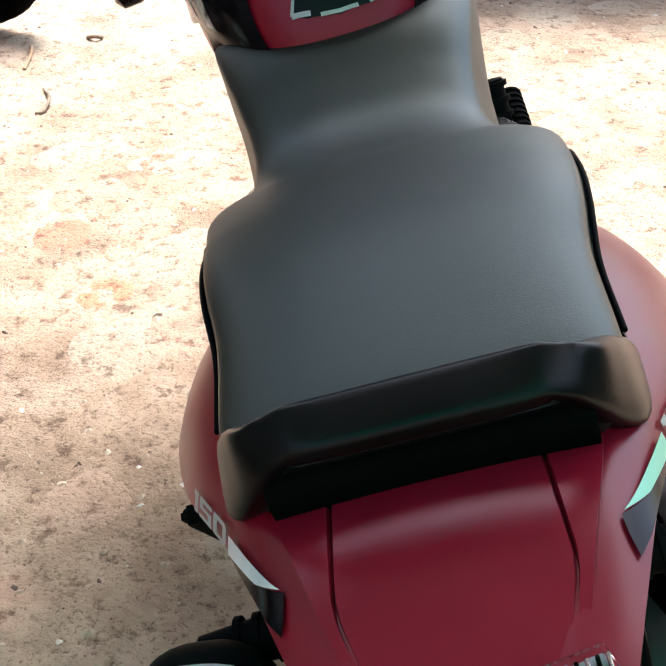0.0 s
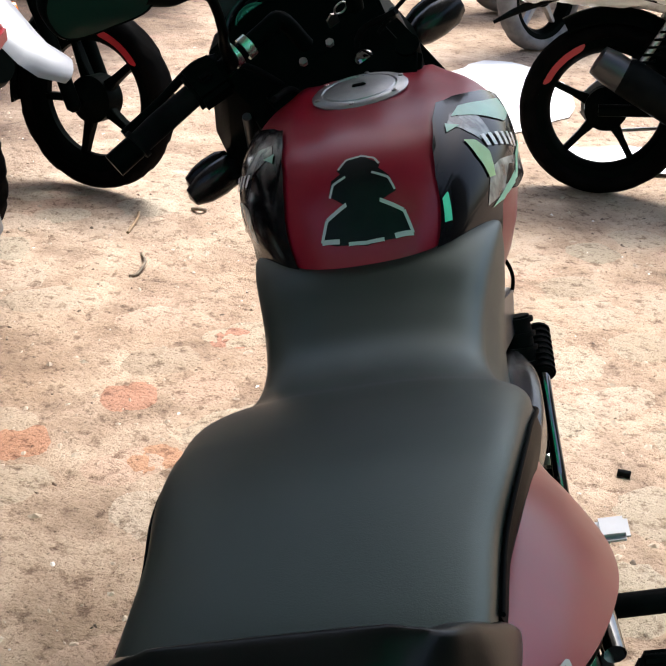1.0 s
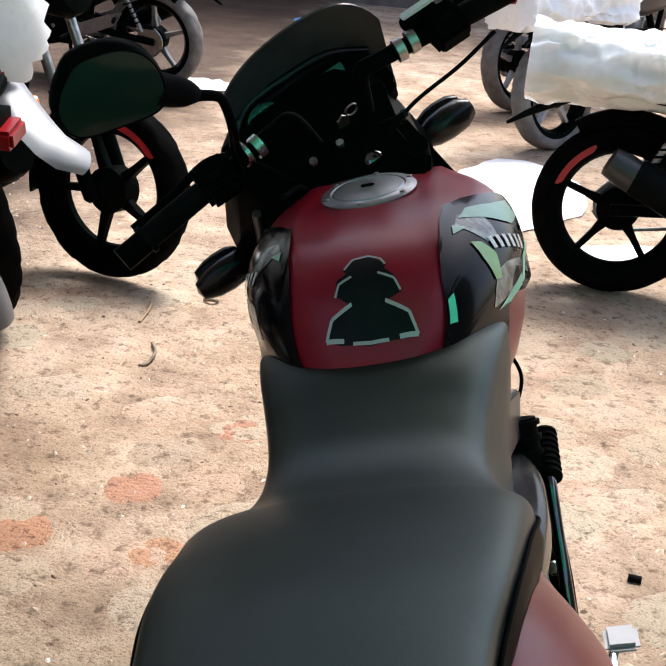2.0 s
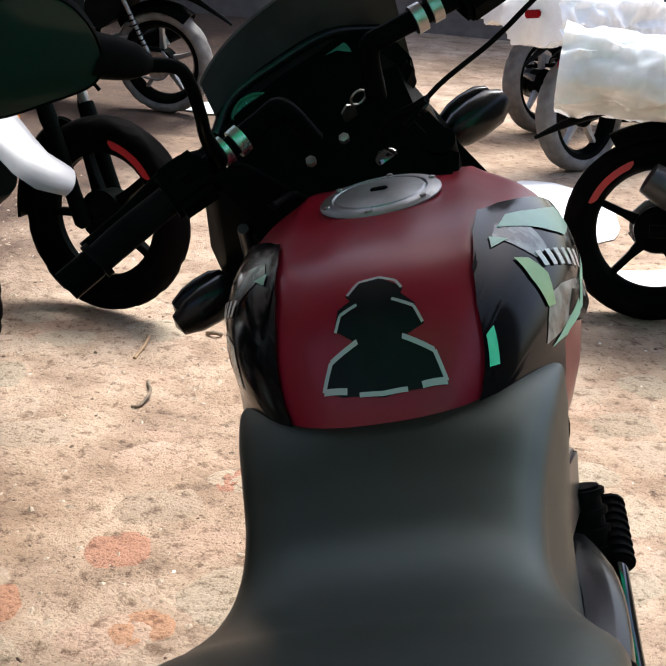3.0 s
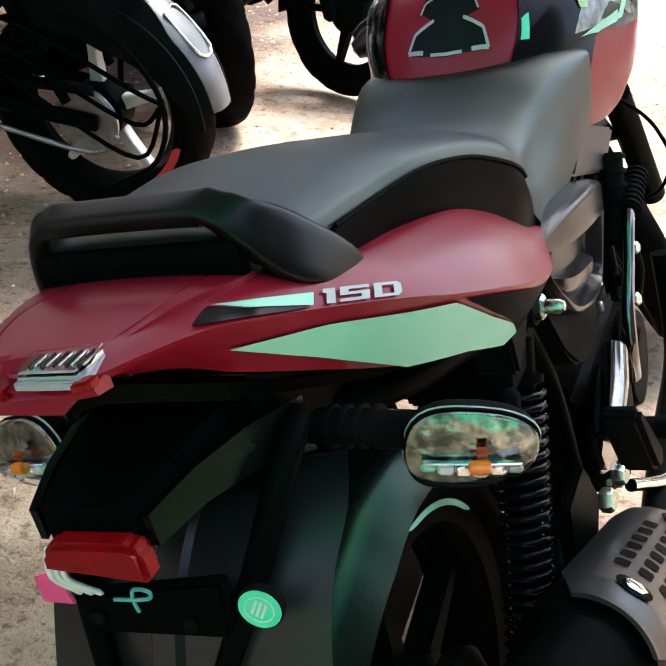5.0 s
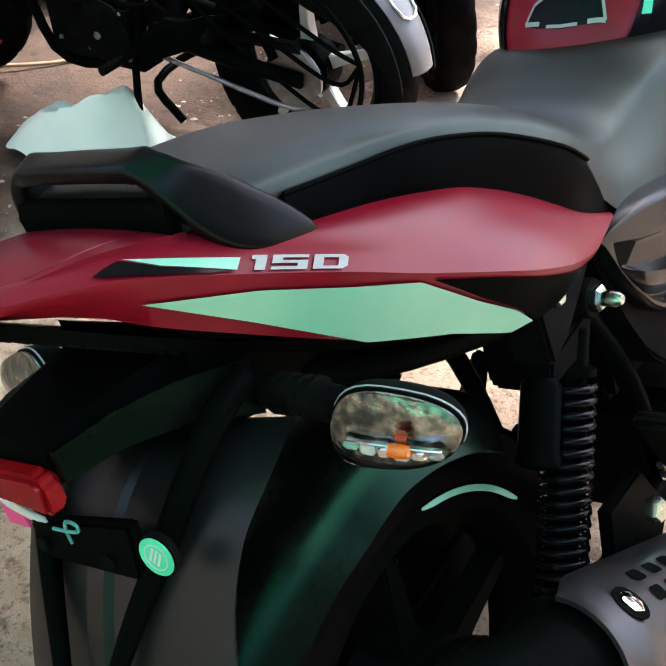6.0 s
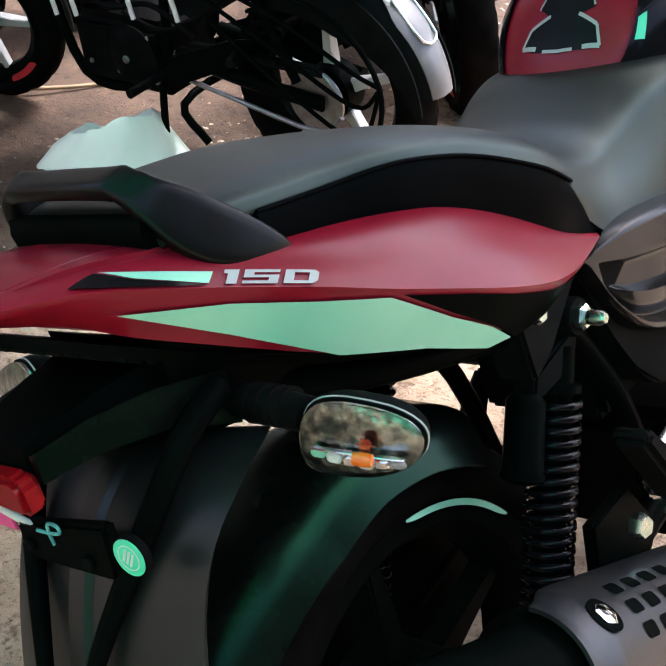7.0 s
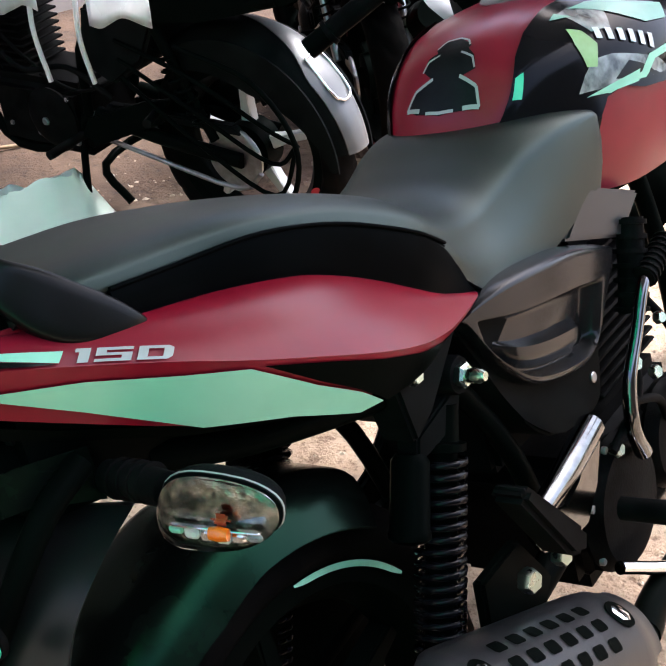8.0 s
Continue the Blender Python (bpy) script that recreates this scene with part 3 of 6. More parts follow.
rail = part("grab_rail", skin(rows), RAILM, bike, "satin black grab rail behind the seat", sharp=48)
part("rail_pad", skin([[Vector((x, -0.104 + dy, 0.964 + dz)) for dy, dz in ((-0.022, -0.014), (-0.026, 0.004), (-0.023, 0.015), (-0.018, 0.018), (-0.012, 0.014), (-0.012, -0.014))] for x in np.linspace(-0.088, 0.088, 15)]), BLACK, rail, "black plate under the grab rail", sharp=60)

# stickers on the tail panel
def on_cowl(y, z, out=0.0012, sx=1):
    xt, zt, w, zc, zb = lerp(COWLC, y)
    if z >= zc:
        t = np.clip((zt - z) / max(zt - zc, 1e-4), 0, 1)
        for _ in range(8):
            b = 0.14 * math.sin(math.pi * t) * min(w - xt, zt - zc)
            t = np.clip((zt + b * 0.8 - z) / (zt - zc), 0, 1)
        b = 0.14 * math.sin(math.pi * t) * min(w - xt, zt - zc)
        return Vector((sx * (xt + (w - xt) * t + b * 0.6 + out), y, z + out))
    t = (zc - z) / (zc - zb)
    return Vector((sx * (w - 0.002 - 0.028 * t + out), y, z))
def panel_film(poly, mat, label, sx=1, out=0.0014, cuts=3):
    return part("sticker", decal(poly, lambda a, b: on_cowl(a, b, out, sx), cuts), mat, bike, label)
for sx in (1, -1):
    def above_crease(y, h, out):
        return on_cowl(y, lerp(COWLC, y)[3] + h, out, sx)
    part("sticker", decal([(-0.172, 0.0110), (-0.106, 0.0098), (-0.114, 0.0012), (-0.156, 0.0060)], lambda a, b: above_crease(a, b, 0.0022), 4), MINT if sx > 0 else WHITEF, bike, "pale green flash sticker" if sx > 0 else "white flash sticker")
    part("sticker", decal([(-0.198, 0.0030), (-0.174, 0.0108), (-0.156, 0.0058), (-0.114, 0.0010), (-0.133, 0.0002), (-0.183, 0.0014)], lambda a, b: above_crease(a, b, 0.0016), 4), GLOSS, bike, "black checkered sticker")
    panel_film([(-0.170, 0.927), (-0.10, 0.905), (-0.04, 0.880), (0.009, 0.861), (0.07, 0.815), (0.12, 0.782), (0.157, 0.753), (0.125, 0.758), (0.05, 0.796), (-0.024, 0.826), (-0.10, 0.880)], MINT, "long pale green diamond sticker", sx, 0.004)
for sx in (1, -1):
    panel_film([(0.02, 0.858), (0.08, 0.832), (0.14, 0.804), (0.20, 0.780), (0.26, 0.763), (0.32, 0.752), (0.365, 0.7445), (0.365, 0.741), (0.32, 0.734), (0.26, 0.737), (0.20, 0.747), (0.165, 0.7495), (0.12, 0.784), (0.07, 0.819)], BLACK, "black lower front of the tail panel", sx, 0.003, 4)
FIGURES = {"1": (0.42, [[(0, 0.74), (0.12, 0.74), (0.12, 1), (0, 1)], [(0.12, 0.74), (0.12, 0), (0.42, 0), (0.42, 1), (0.12, 1)]]),
           "5": (1.0, [[(0, 0), (1, 0), (0.72, 0.2), (0, 0.2)], [(1, 0), (1, 0.62), (0.72, 0.43), (0.72, 0.2)], [(1, 0.62), (0.28, 0.62), (0, 0.43), (0.72, 0.43)], [(0.28, 0.62), (0.28, 0.8), (0, 1), (0, 0.43)], [(0, 1), (0.28, 0.8), (1, 0.8), (1, 1)]]),
           "0": (1.0, [[(0, 0), (0.28, 0.2), (0.28, 0.8), (0, 1)], [(0, 1), (0.28, 0.8), (0.72, 0.8), (0.86, 1)], [(0.86, 1), (0.72, 0.8), (1, 0.84)], [(1, 0.84), (0.72, 0.8), (0.72, 0.2), (1, 0.2)], [(1, 0.2), (0.72, 0.2), (0.86, 0)], [(0.86, 0), (0.72, 0.2), (0.28, 0.2), (0, 0)]])}
def figure(c, at, total, sx):
    """A square slanted figure laid on the tail panel."""
    def lay(u, h):
        u = u if sx > 0 else 1 - u
        y = -0.106 + 0.061 * u + 0.009 * h
        return on_cowl(y, lerp(COWLC, y)[3] + 0.0012 + 0.0105 * h, 0.0016, sx)
    bm = join(*[decal([((at + x) / total, y) for x, y in q], lay, 2) for q in FIGURES[c][1]])
    bmesh.ops.remove_doubles(bm, verts=bm.verts, dist=1e-4)
    return bm
for sx in (1, -1):
    at, total = 0.0, 0.42 + 1 + 1 + 0.32
    for c in "150":
        part("number_sticker", figure(c, at, total, sx), SILVER, bike, "silver figure " + c)
        at += FIGURES[c][0] + 0.16
# the rear of the bike sits a little to the right of the centre line
for ob in (*bike.children, *[q for o in bike.children for q in o.children]):
    if ob.type == "MESH" and ob.name.split(".")[0] in ("seat", "seat_skirt", "piping", "tail_panel", "tail_cover", "grab_rail", "rail_pad", "sticker", "number_sticker"):
        for v in ob.data.vertices:
            k = min(1.0, max(0.0, (0.46 - v.co.y) / 0.26))
            v.co.x += 0.011 * k * min(2.0, max(0.0, 1 - v.co.x / 0.13))
CLOUD = material("grey and white cloud print", (0.34, 0.37, 0.36), 0.25, 0.0, (0.02, 0.03, 0.03), 30, amount=0.75)
# tank
TANK = [(0.578, 0.036, 0.868, 0.845, 0.82), (0.592, 0.066, 0.895, 0.848, 0.80), (0.615, 0.090, 0.922, 0.852, 0.78), (0.66, 0.117, 0.962, 0.860, 0.76), (0.72, 0.146, 0.981, 0.864, 0.745), (0.80, 0.172, 0.987, 0.866, 0.730),
        (0.88, 0.182, 0.986, 0.866, 0.725), (0.96, 0.177, 0.984, 0.864, 0.72), (1.02, 0.158, 0.968, 0.858, 0.72), (1.07, 0.125, 0.938, 0.85, 0.73), (1.10, 0.08, 0.900, 0.845, 0.76)]
TANKC = [tuple(q) for q in curve(TANK, 6)]
def tank_point(y, a, out=0.0):
    """a: 0 on the right flank, 90 degrees at the top, 180 on the left."""
    w, zt, zw, zb = lerp(TANKC, y)
    c, s = math.cos(a), math.sin(a)
    e = 2 / 2.5
    x = (w + out) * math.copysign(abs(c) ** e, c)
    z = zw + (zt + out - zw) * math.copysign(abs(s) ** e, s)
    ridge = 0.0055 * min(1.0, max(0.0, (y - 0.63) / 0.08)) * math.exp(-((abs(x) - 0.088) / 0.012) ** 2) if s > 0 else 0
    return Vector((x, y, z + ridge))
def tank_ring(row, n=40):
    y, w, zt, zw, zb = row
    pts = [tank_point(y, math.pi * k / n) for k in range(n + 1)]
    low = [(0.99, 0.25), (0.96, 0.5), (0.90, 0.75), (0.80, 1.0)]
    return pts + [Vector((-w * f, y, zw + (zb - zw) * t)) for f, t in low] + [Vector((w * f, y, zw + (zb - zw) * t)) for f, t in reversed(low)]
tank = part("tank", skin([tank_ring(r) for r in TANKC]), RED, bike, "matte maroon fuel tank with black side graphics", sharp=60)
def tank_top(x, y, out=0.0015):
    w, zt, zw, zb = lerp(TANKC, y)
    q = min(abs(x) / w, 0.999)
    ridge = 0.0055 * min(1.0, max(0.0, (y - 0.63) / 0.08)) * math.exp(-((abs(x) - 0.088) / 0.012) ** 2)
    return Vector((x, y, zw + (zt - zw) * (1 - q ** 2.5) ** 0.4 + ridge + out))
def tank_side(y, z, sx, out=0.002):
    w, zt, zw, zb = lerp(TANKC, y)
    if z > zw:
        q = min((z - zw) / (zt - zw), 0.999)
        x = w * (1 - q ** 2.5) ** 0.4
    else:
        t = (zw - z) / (zw - zb)
        x = w * float(np.interp(t, [0, 0.25, 0.5, 0.75, 1], [1, 0.99, 0.96, 0.90, 0.80]))
    return Vector((sx * (x + out), y, z + out * 0.5))
MINTD = material("green printed film", (0.12, 0.32, 0.23), 0.3, 0.0, (0.16, 0.38, 0.28), 30, rough_var=0.05)
def film(poly, mat, label, place, cuts=4, name="sticker"):
    return part(name, decal(poly, place, cuts), mat, tank, label)
# knee and flank graphics, drawn in distance along the tank and angle round it
def flank(y, a, sx, out):
    out += 0.0025
    if a >= 0:
        p = tank_point(y, a, out)
    else:
        w, zt, zw, zb = lerp(TANKC, y)
        p = tank_side(y, zw - (zt - zw) * abs(math.sin(a)) ** 0.8, 1, out + 0.005 * min(1, -a / 0.15))
    return Vector((sx * p.x, p.y, p.z))
for sx in (1, -1):
    def graphic(poly, mat, label, out=0.0035, name="sticker", cuts=3):
        film(poly, mat, label, lambda a, b: flank(a, b, sx, out), cuts, name)
    graphic([(0.592, 0.20), (0.600, 0.36), (0.614, 0.50), (0.632, 0.64), (0.655, 0.82), (0.686, 0.95), (0.739, 1.05), (0.79, 1.08), (0.83, 0.98), (0.90, 0.70), (0.95, 0.45), (0.93, 0.08), (0.86, -0.14), (0.80, -0.08), (0.765, 0.0), (0.735, -0.02), (0.718, -0.14), (0.705, -0.42), (0.68, -0.60), (0.64, -0.60), (0.61, -0.35), (0.594, -0.05)],
            GLOSS, "gloss black flank film", 0.002, "flank_film", 4)
    if sx > 0:
        graphic([(0.638, 0.66), (0.648, 0.62), (0.630, 0.40), (0.622, 0.50)], GREEN, "green corner mark", 0.0034)
    graphic([(0.745, 0.93), (0.772, 0.95), (0.800, 0.72), (0.782, 0.52), (0.752, 0.56), (0.748, 0.70)], CLOUD, "white cloud graphic", 0.0027)
    graphic([(0.728, 0.30), (0.76, 0.27), (0.84, 0.06), (0.87, -0.06), (0.82, -0.03), (0.765, 0.04), (0.73, 0.04), (0.695, 0.08), (0.71, 0.20)], CLOUD, "grey cloud graphic", 0.0027)
    graphic([(0.752, 0.06), (0.768, 0.11), (0.781, 0.15), (0.80, 0.09), (0.839, -0.05), (0.80, -0.01)], GLOSS, "black hill graphic", 0.0032)
    if sx > 0:
        graphic([(0.765, 0.93), (0.80, 0.91), (0.85, 0.70), (0.91, 0.50), (0.896, 0.34), (0.845, 0.40), (0.82, 0.54), (0.79, 0.76)], MINTD, "pale green upper sweep", 0.0033)
    if sx > 0:
        graphic([(0.703, 0.035), (0.750, 0.045), (0.797, 0.050), (0.790, -0.02), (0.745, -0.005)], MINT, "pale green wedge", 0.0034)
        graphic([(0.775, 0.0), (0.800, 0.03), (0.822, 0.12), (0.900, 0.13), (0.900, 0.07), (0.832, 0.065), (0.806, -0.02)], MINT, "pale green lower sweep", 0.0034)
    graphic([(0.724, 0.90), (0.741, 0.95), (0.752, 0.82)], MINTD, "pale green corner", 0.0034, "sticker", 2)
    if sx > 0:
        graphic([(0.726, 0.72), (0.740, 0.62), (0.746, 0.42), (0.730, 0.22), (0.716, 0.26), (0.718, 0.52)], LIME, "bright green angular mark", 0.0038)
    # the maker's name, as slanted bars
    for k in range(6):
        y0, a0 = 0.750 + 0.0155 * k, 0.47 - 0.06 * k
        graphic([(y0, a0), (y0 + 0.006, a0 + 0.13), (y0 + 0.014, a0 + 0.10), (y0 + 0.008, a0 - 0.03)], WHITEF, "white badge bar", 0.0040, "badge_bar", 1)
# tank pad
pad = film([(-0.047, 0.6040), (-0.039, 0.6192), (-0.016, 0.6280), (-0.033, 0.6384), (-0.029, 0.6528), (-0.018, 0.6584), (-0.022, 0.6632), (-0.011, 0.6752), (0.009, 0.6776), (0.028, 0.6648), (0.026, 0.6592), (0.037, 0.6504), (0.043, 0.6360), (0.026, 0.6280), (0.050, 0.6200), (0.057, 0.6024), (0.038, 0.5976), (0.004, 0.5936), (-0.030, 0.5976)],
           PADM, "gloss black stepped tank pad with a silver outline", tank_top, 3, "tank_pad")
def stroke(pts, mat, w=0.0035, out=0.003):
    for (x0, y0), (x1, y1) in zip(pts, pts[1:]):
        d = math.hypot(x1 - x0, y1 - y0)
        ax, ay = -(y1 - y0) / d * w / 2, (x1 - x0) / d * w / 2
        part("outline", decal([(x0 + ax, y0 + ay), (x1 + ax, y1 + ay), (x1 - ax, y1 - ay), (x0 - ax, y0 - ay)], lambda a, b: tank_top(a, b, out), 2), mat, pad, "silver outline")
stroke([(-0.026, 0.5992), (-0.046, 0.6032), (-0.038, 0.6184), (-0.014, 0.6272)], SILVER)
stroke([(0.036, 0.5984), (0.056, 0.6032), (0.049, 0.6192), (0.024, 0.6272)], SILVER)
stroke([(-0.016, 0.5960), (0.004, 0.5948), (0.024, 0.5960)], SILVER, 0.0025)
stroke([(-0.032, 0.6360), (-0.027, 0.6472), (-0.012, 0.6528)], SILVER, 0.0025)
stroke([(0.042, 0.6360), (0.036, 0.6472), (0.018, 0.6536)], SILVER, 0.0025)
stroke([(-0.020, 0.6624), (-0.010, 0.6744), (0.008, 0.6768), (0.022, 0.6712), (0.027, 0.6632)], SILVER, 0.0025)
# filler cap
capm = aim((-0.002, 0.879, 0.9865), (0, -0.02, 1))
cap = part("filler_cap", lathe([(0.001, 0.0), (0.063, 0.0), (0.0635, 0.002), (0.061, 0.0045), (0.050, 0.006), (0.0485, 0.0035), (0.046, 0.0065), (0.030, 0.0085), (0.001, 0.009)], 48, capm), CAPM, bike, "round grey metal filler cap")
part("keyhole_flap", prism([(-0.009, -0.004), (0.006, -0.005), (0.010, 0.0), (0.006, 0.005), (-0.009, 0.004)], lambda a, b, h: capm @ Vector((a, b, h)), 0.0085, 0.011, 0.001), BLACK, cap)
for k in range(6):
    a = k * math.pi / 3 + 0.4
    bolt(cap, capm @ Vector((0.058 * math.cos(a), 0.058 * math.sin(a), 0.005)), capm.to_3x3() @ Vector((0, 0, 1)), 0.0035, 0.002, STEEL)
part("tank_front_cover", skin([[Vector((x, y, z)) for x, z in ((-w, zl), (-w * 0.8, zt), (w * 0.8, zt), (w, zl))] for y, w, zl, zt in ((1.04, 0.10, 0.90, 0.955), (1.10, 0.09, 0.86, 0.93), (1.14, 0.07, 0.80, 0.90))]), BLACK, bike, m=None)
# side panels below the seat
for sx in (1, -1):
    shell = prism([tuple(q) for q in curve([(0.335, 0.742), (0.36, 0.752), (0.42, 0.748), (0.545, 0.726), (0.64, 0.694), (0.680, 0.664), (0.640, 0.625), (0.625, 0.575), (0.614, 0.512), (0.560, 0.512), (0.461, 0.538), (0.40, 0.61), (0.365, 0.68), (0.335, 0.742)], 3)[:-1]], side, 0.05, 0.118, 0.004)
    for v in shell.verts:
        v.co.x = sx * (v.co.x + 0.028 * math.sin(math.pi * min(1, max(0, (v.co.y - 0.28) / 0.45))) * (1 if v.co.x > 0.09 else 0) - 0.06 * max(0, 0.62 - v.co.z))
    panel = part("side_panel", shell, TEXT, bike, "black moulded side panel", sharp=45)
    TOPE = curve([(0.330, 0.748), (0.37, 0.757), (0.43, 0.757), (0.545, 0.738), (0.63, 0.710), (0.696, 0.682)], 8)
    LOWE = curve([(0.338, 0.742), (0.375, 0.675), (0.43, 0.622), (0.52, 0.590), (0.58, 0.586), (0.634, 0.632)], 8)
    def moulded(u, v, depth):
        k = u * (len(TOPE) - 1)
        a, b = TOPE[min(int(round(k)), len(TOPE) - 1)], LOWE[min(int(round(k)), len(LOWE) - 1)]
        y, z = a[0] + (b[0] - a[0]) * v, a[1] + (b[1] - a[1]) * v
        step = lambda e0, e1, t: (lambda q: q * q * (3 - 2 * q))(min(1.0, max(0.0, (t - e0) / (e1 - e0))))
        inside = step(0.30, 0.38, v) * (1 - step(0.84, 0.92, v)) * step(0.10, 0.20, u) * (1 - step(0.78, 0.86, u))
        ledge = step(0.58, 0.64, v) * (1 - step(0.74, 0.90, v)) * step(0.26, 0.34, u) * (1 - step(0.66, 0.72, u))
        edge = max(0.0, abs(2 * v - 1) - 0.9) / 0.1
        x = 0.138 + 0.030 * math.sin(math.pi * min(1, max(0, (y - 0.28) / 0.45))) - 0.14 * max(0, 0.66 - z) - 0.026 * inside + 0.017 * ledge - 0.012 * edge ** 2 - depth
        return Vector((sx * x, y, z))
    NU, NV = len(TOPE) - 1, 36
    rows = [[moulded(i / NU, j / NV, 0.0) for j in range(NV + 1)] + [moulded(i / NU, j / NV, 0.02) for j in range(NV, -1, -6)] for i in range(NU + 1)]
    part("panel_shell", skin(rows), SHELLM, panel, "curved black satin moulded shell of the side panel", sharp=60)
    bolt(panel, (sx * 0.150, 0.565, 0.562), (sx, 0, 0.1), 0.007, 0.004, STEEL)
    part("seat_bracket", prism([(0.603, 0.725), (0.664, 0.772), (0.783, 0.723), (0.726, 0.681)], lambda a, b, h: Vector((sx * (h + 0.12 * (a - 0.65)), a, b)), 0.108, 0.138, 0.004), PANEL, bike, "grey plastic cover below the tank")
    part("rear_bracket", prism([(0.205, 0.742), (0.285, 0.762), (0.330, 0.748), (0.250, 0.69), (0.215, 0.67)], lambda a, b, h: Vector((sx * h, a, b)), 0.10, 0.145, 0.004), TEXT, bike)

# rear shock absorbers
def shock(sx):
    a, b = Vector((sx * 0.122, 0.311, 0.697)), Vector((sx * 0.118, 0.115, 0.270))
    d = (b - a).normalized()
    body = part("shock_absorber", lathe([(0.004, 0.03), (0.017, 0.03), (0.018, 0.068), (0.026, 0.070), (0.026, 0.078), (0.017, 0.080), (0.017, 0.36), (0.018, 0.365), (0.018, 0.42), (0.004, 0.43)], 20, aim(a, d)), BLACK, bike, "coil-over rear shock absorber with a gas canister")
    part("eye", lathe([(0.009, -0.022), (0.019, -0.022), (0.021, -0.018), (0.021, 0.018), (0.019, 0.022), (0.009, 0.022)], 20, aim(a, (1, 0, 0))), RUBBER, body)
    bolt(body, a + Vector((sx * 0.022, 0, 0)), (sx, 0, 0), 0.014, 0.010, ZINC)
    part("stud", lathe([(0.001, 0), (0.008, 0), (0.008, 0.016), (0.005, 0.022), (0.001, 0.022)], 14, aim(a + Vector((sx * 0.030, 0, 0)), (sx, 0, 0))), ZINC, body)
    u = d.orthogonal().normalized()
    w = d.cross(u)
    turns, L0, L1, R = 24, 0.082, 0.385, 0.0245
    pts = []
    for k in range(turns * 10 + 1):
        t = k / (turns * 10)
        ang = 2 * math.pi * turns * t
        pts.append(a + d * (L0 + (L1 - L0) * t) + R * (math.cos(ang) * u + math.sin(ang) * w))
    part("spring", tube(pts, 0.0045, 7, 1), GLOSS, body, "glossy black coil spring")
    off = Vector((-sx * 0.006, -0.055, -0.004))
    can = part("gas_canister", lathe([(0.001, 0.05), (0.014, 0.05), (0.020, 0.058), (0.021, 0.128), (0.0225, 0.130), (0.0225, 0.136), (0.017, 0.140), (0.001, 0.140)], 24, aim(a + off, d)), BLACK, body)
    part("canister_bridge", prism([(-0.012, 0.010), (0.055, 0.030), (0.055, 0.062), (-0.012, 0.055)], lambda p, q, h: a + off * (p / 0.05) + d * q + Vector((h, 0, 0)), -0.014, 0.014, 0.003), TEXT, can)
    return body
for sx in (1, -1):
    shock(sx)
bolt(bike, (0.150, 0.225, 0.742), (1, 0, 0.1), 0.011, 0.010, ZINC)

# rear indicators
def indicator(c, sx, size, parent, name="rear_indicator", m=None, lens_mat=None, body_mat=None):
    lx, ly, lz = size
    def egg(f, y0, y1, n=28):
        rings = []
        for t in np.linspace(0, 1, 10):
            y = y0 + (y1 - y0) * t
            g = math.sqrt(max(0.0, 1 - (t * 0.98) ** 2.6)) * f
            rings.append([Vector((c[0] + sx * (lx * g * math.copysign(abs(math.cos(a)) ** 0.75, math.cos(a)) + (0.10 * lx * math.sin(a))), c[1] + y, c[2] + lz * g * (math.copysign(abs(math.sin(a)) ** 0.8, math.sin(a)) * (1 - 0.22 * math.cos(a))))) for a in [2 * math.pi * k / n for k in range(n)]])
        return skin(rings)
    body = part(name, egg(1.0, 0.0, ly), body_mat or TEXT, parent, "clear-lensed indicator on a rubber stem", m)
    part("reflector", egg(0.94, -0.001, -0.007), REFLECTOR, body, m=m)
    part("lens", egg(0.97, -0.004, -ly * 0.9), lens_mat or CLEAR, body, "clear ribbed lens", m)
    # rim, facets and ridge carry the lens's highlights in white, mint and silver
    part("lens_rim", egg(1.015, 0.003, -0.0022), SILVER, body, "lens rim coloured silver for its highlight", m)
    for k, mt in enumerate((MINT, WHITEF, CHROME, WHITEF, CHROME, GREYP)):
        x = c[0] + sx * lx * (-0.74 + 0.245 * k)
        part("lens_flute", block((min(x, x + sx * lx * 0.235), c[1] - 0.013, c[2] - lz * (0.64 - 0.02 * abs(k - 2.5) ** 2)), (max(x, x + sx * lx * 0.235), c[1] - 0.0085, c[2] - lz * 0.30), 0.002, 1), mt, body, "lens facet with its highlight put in the colour", m)
    part("lens_ridge", block((c[0] - lx * 0.70, c[1] - 0.014, c[2] - lz * 0.28), (c[0] + lx * 0.70, c[1] - 0.009, c[2] - lz * 0.22), 0.0006, 1), CHROME, body, "chrome strip added behind the lens as a bright line", m)
    part("bulb_holder", block((c[0] - 0.001, c[1] - 0.017, c[2] - lz * 0.12), (c[0] + 0.014, c[1] - 0.009, c[2] + lz * 0.22), 0.004, 2), BULBRED, body, "red brown bulb socket", m)
    part("bulb", lathe([(0.001, -0.008), (0.0045, -0.007), (0.0055, 0.0), (0.0045, 0.007), (0.001, 0.008)], 14, aim((c[0] + 0.005, c[1] - 0.016, c[2] - lz * 0.28), (1, 0, 0))), AMBER, body, "amber bulb", m)
    return body
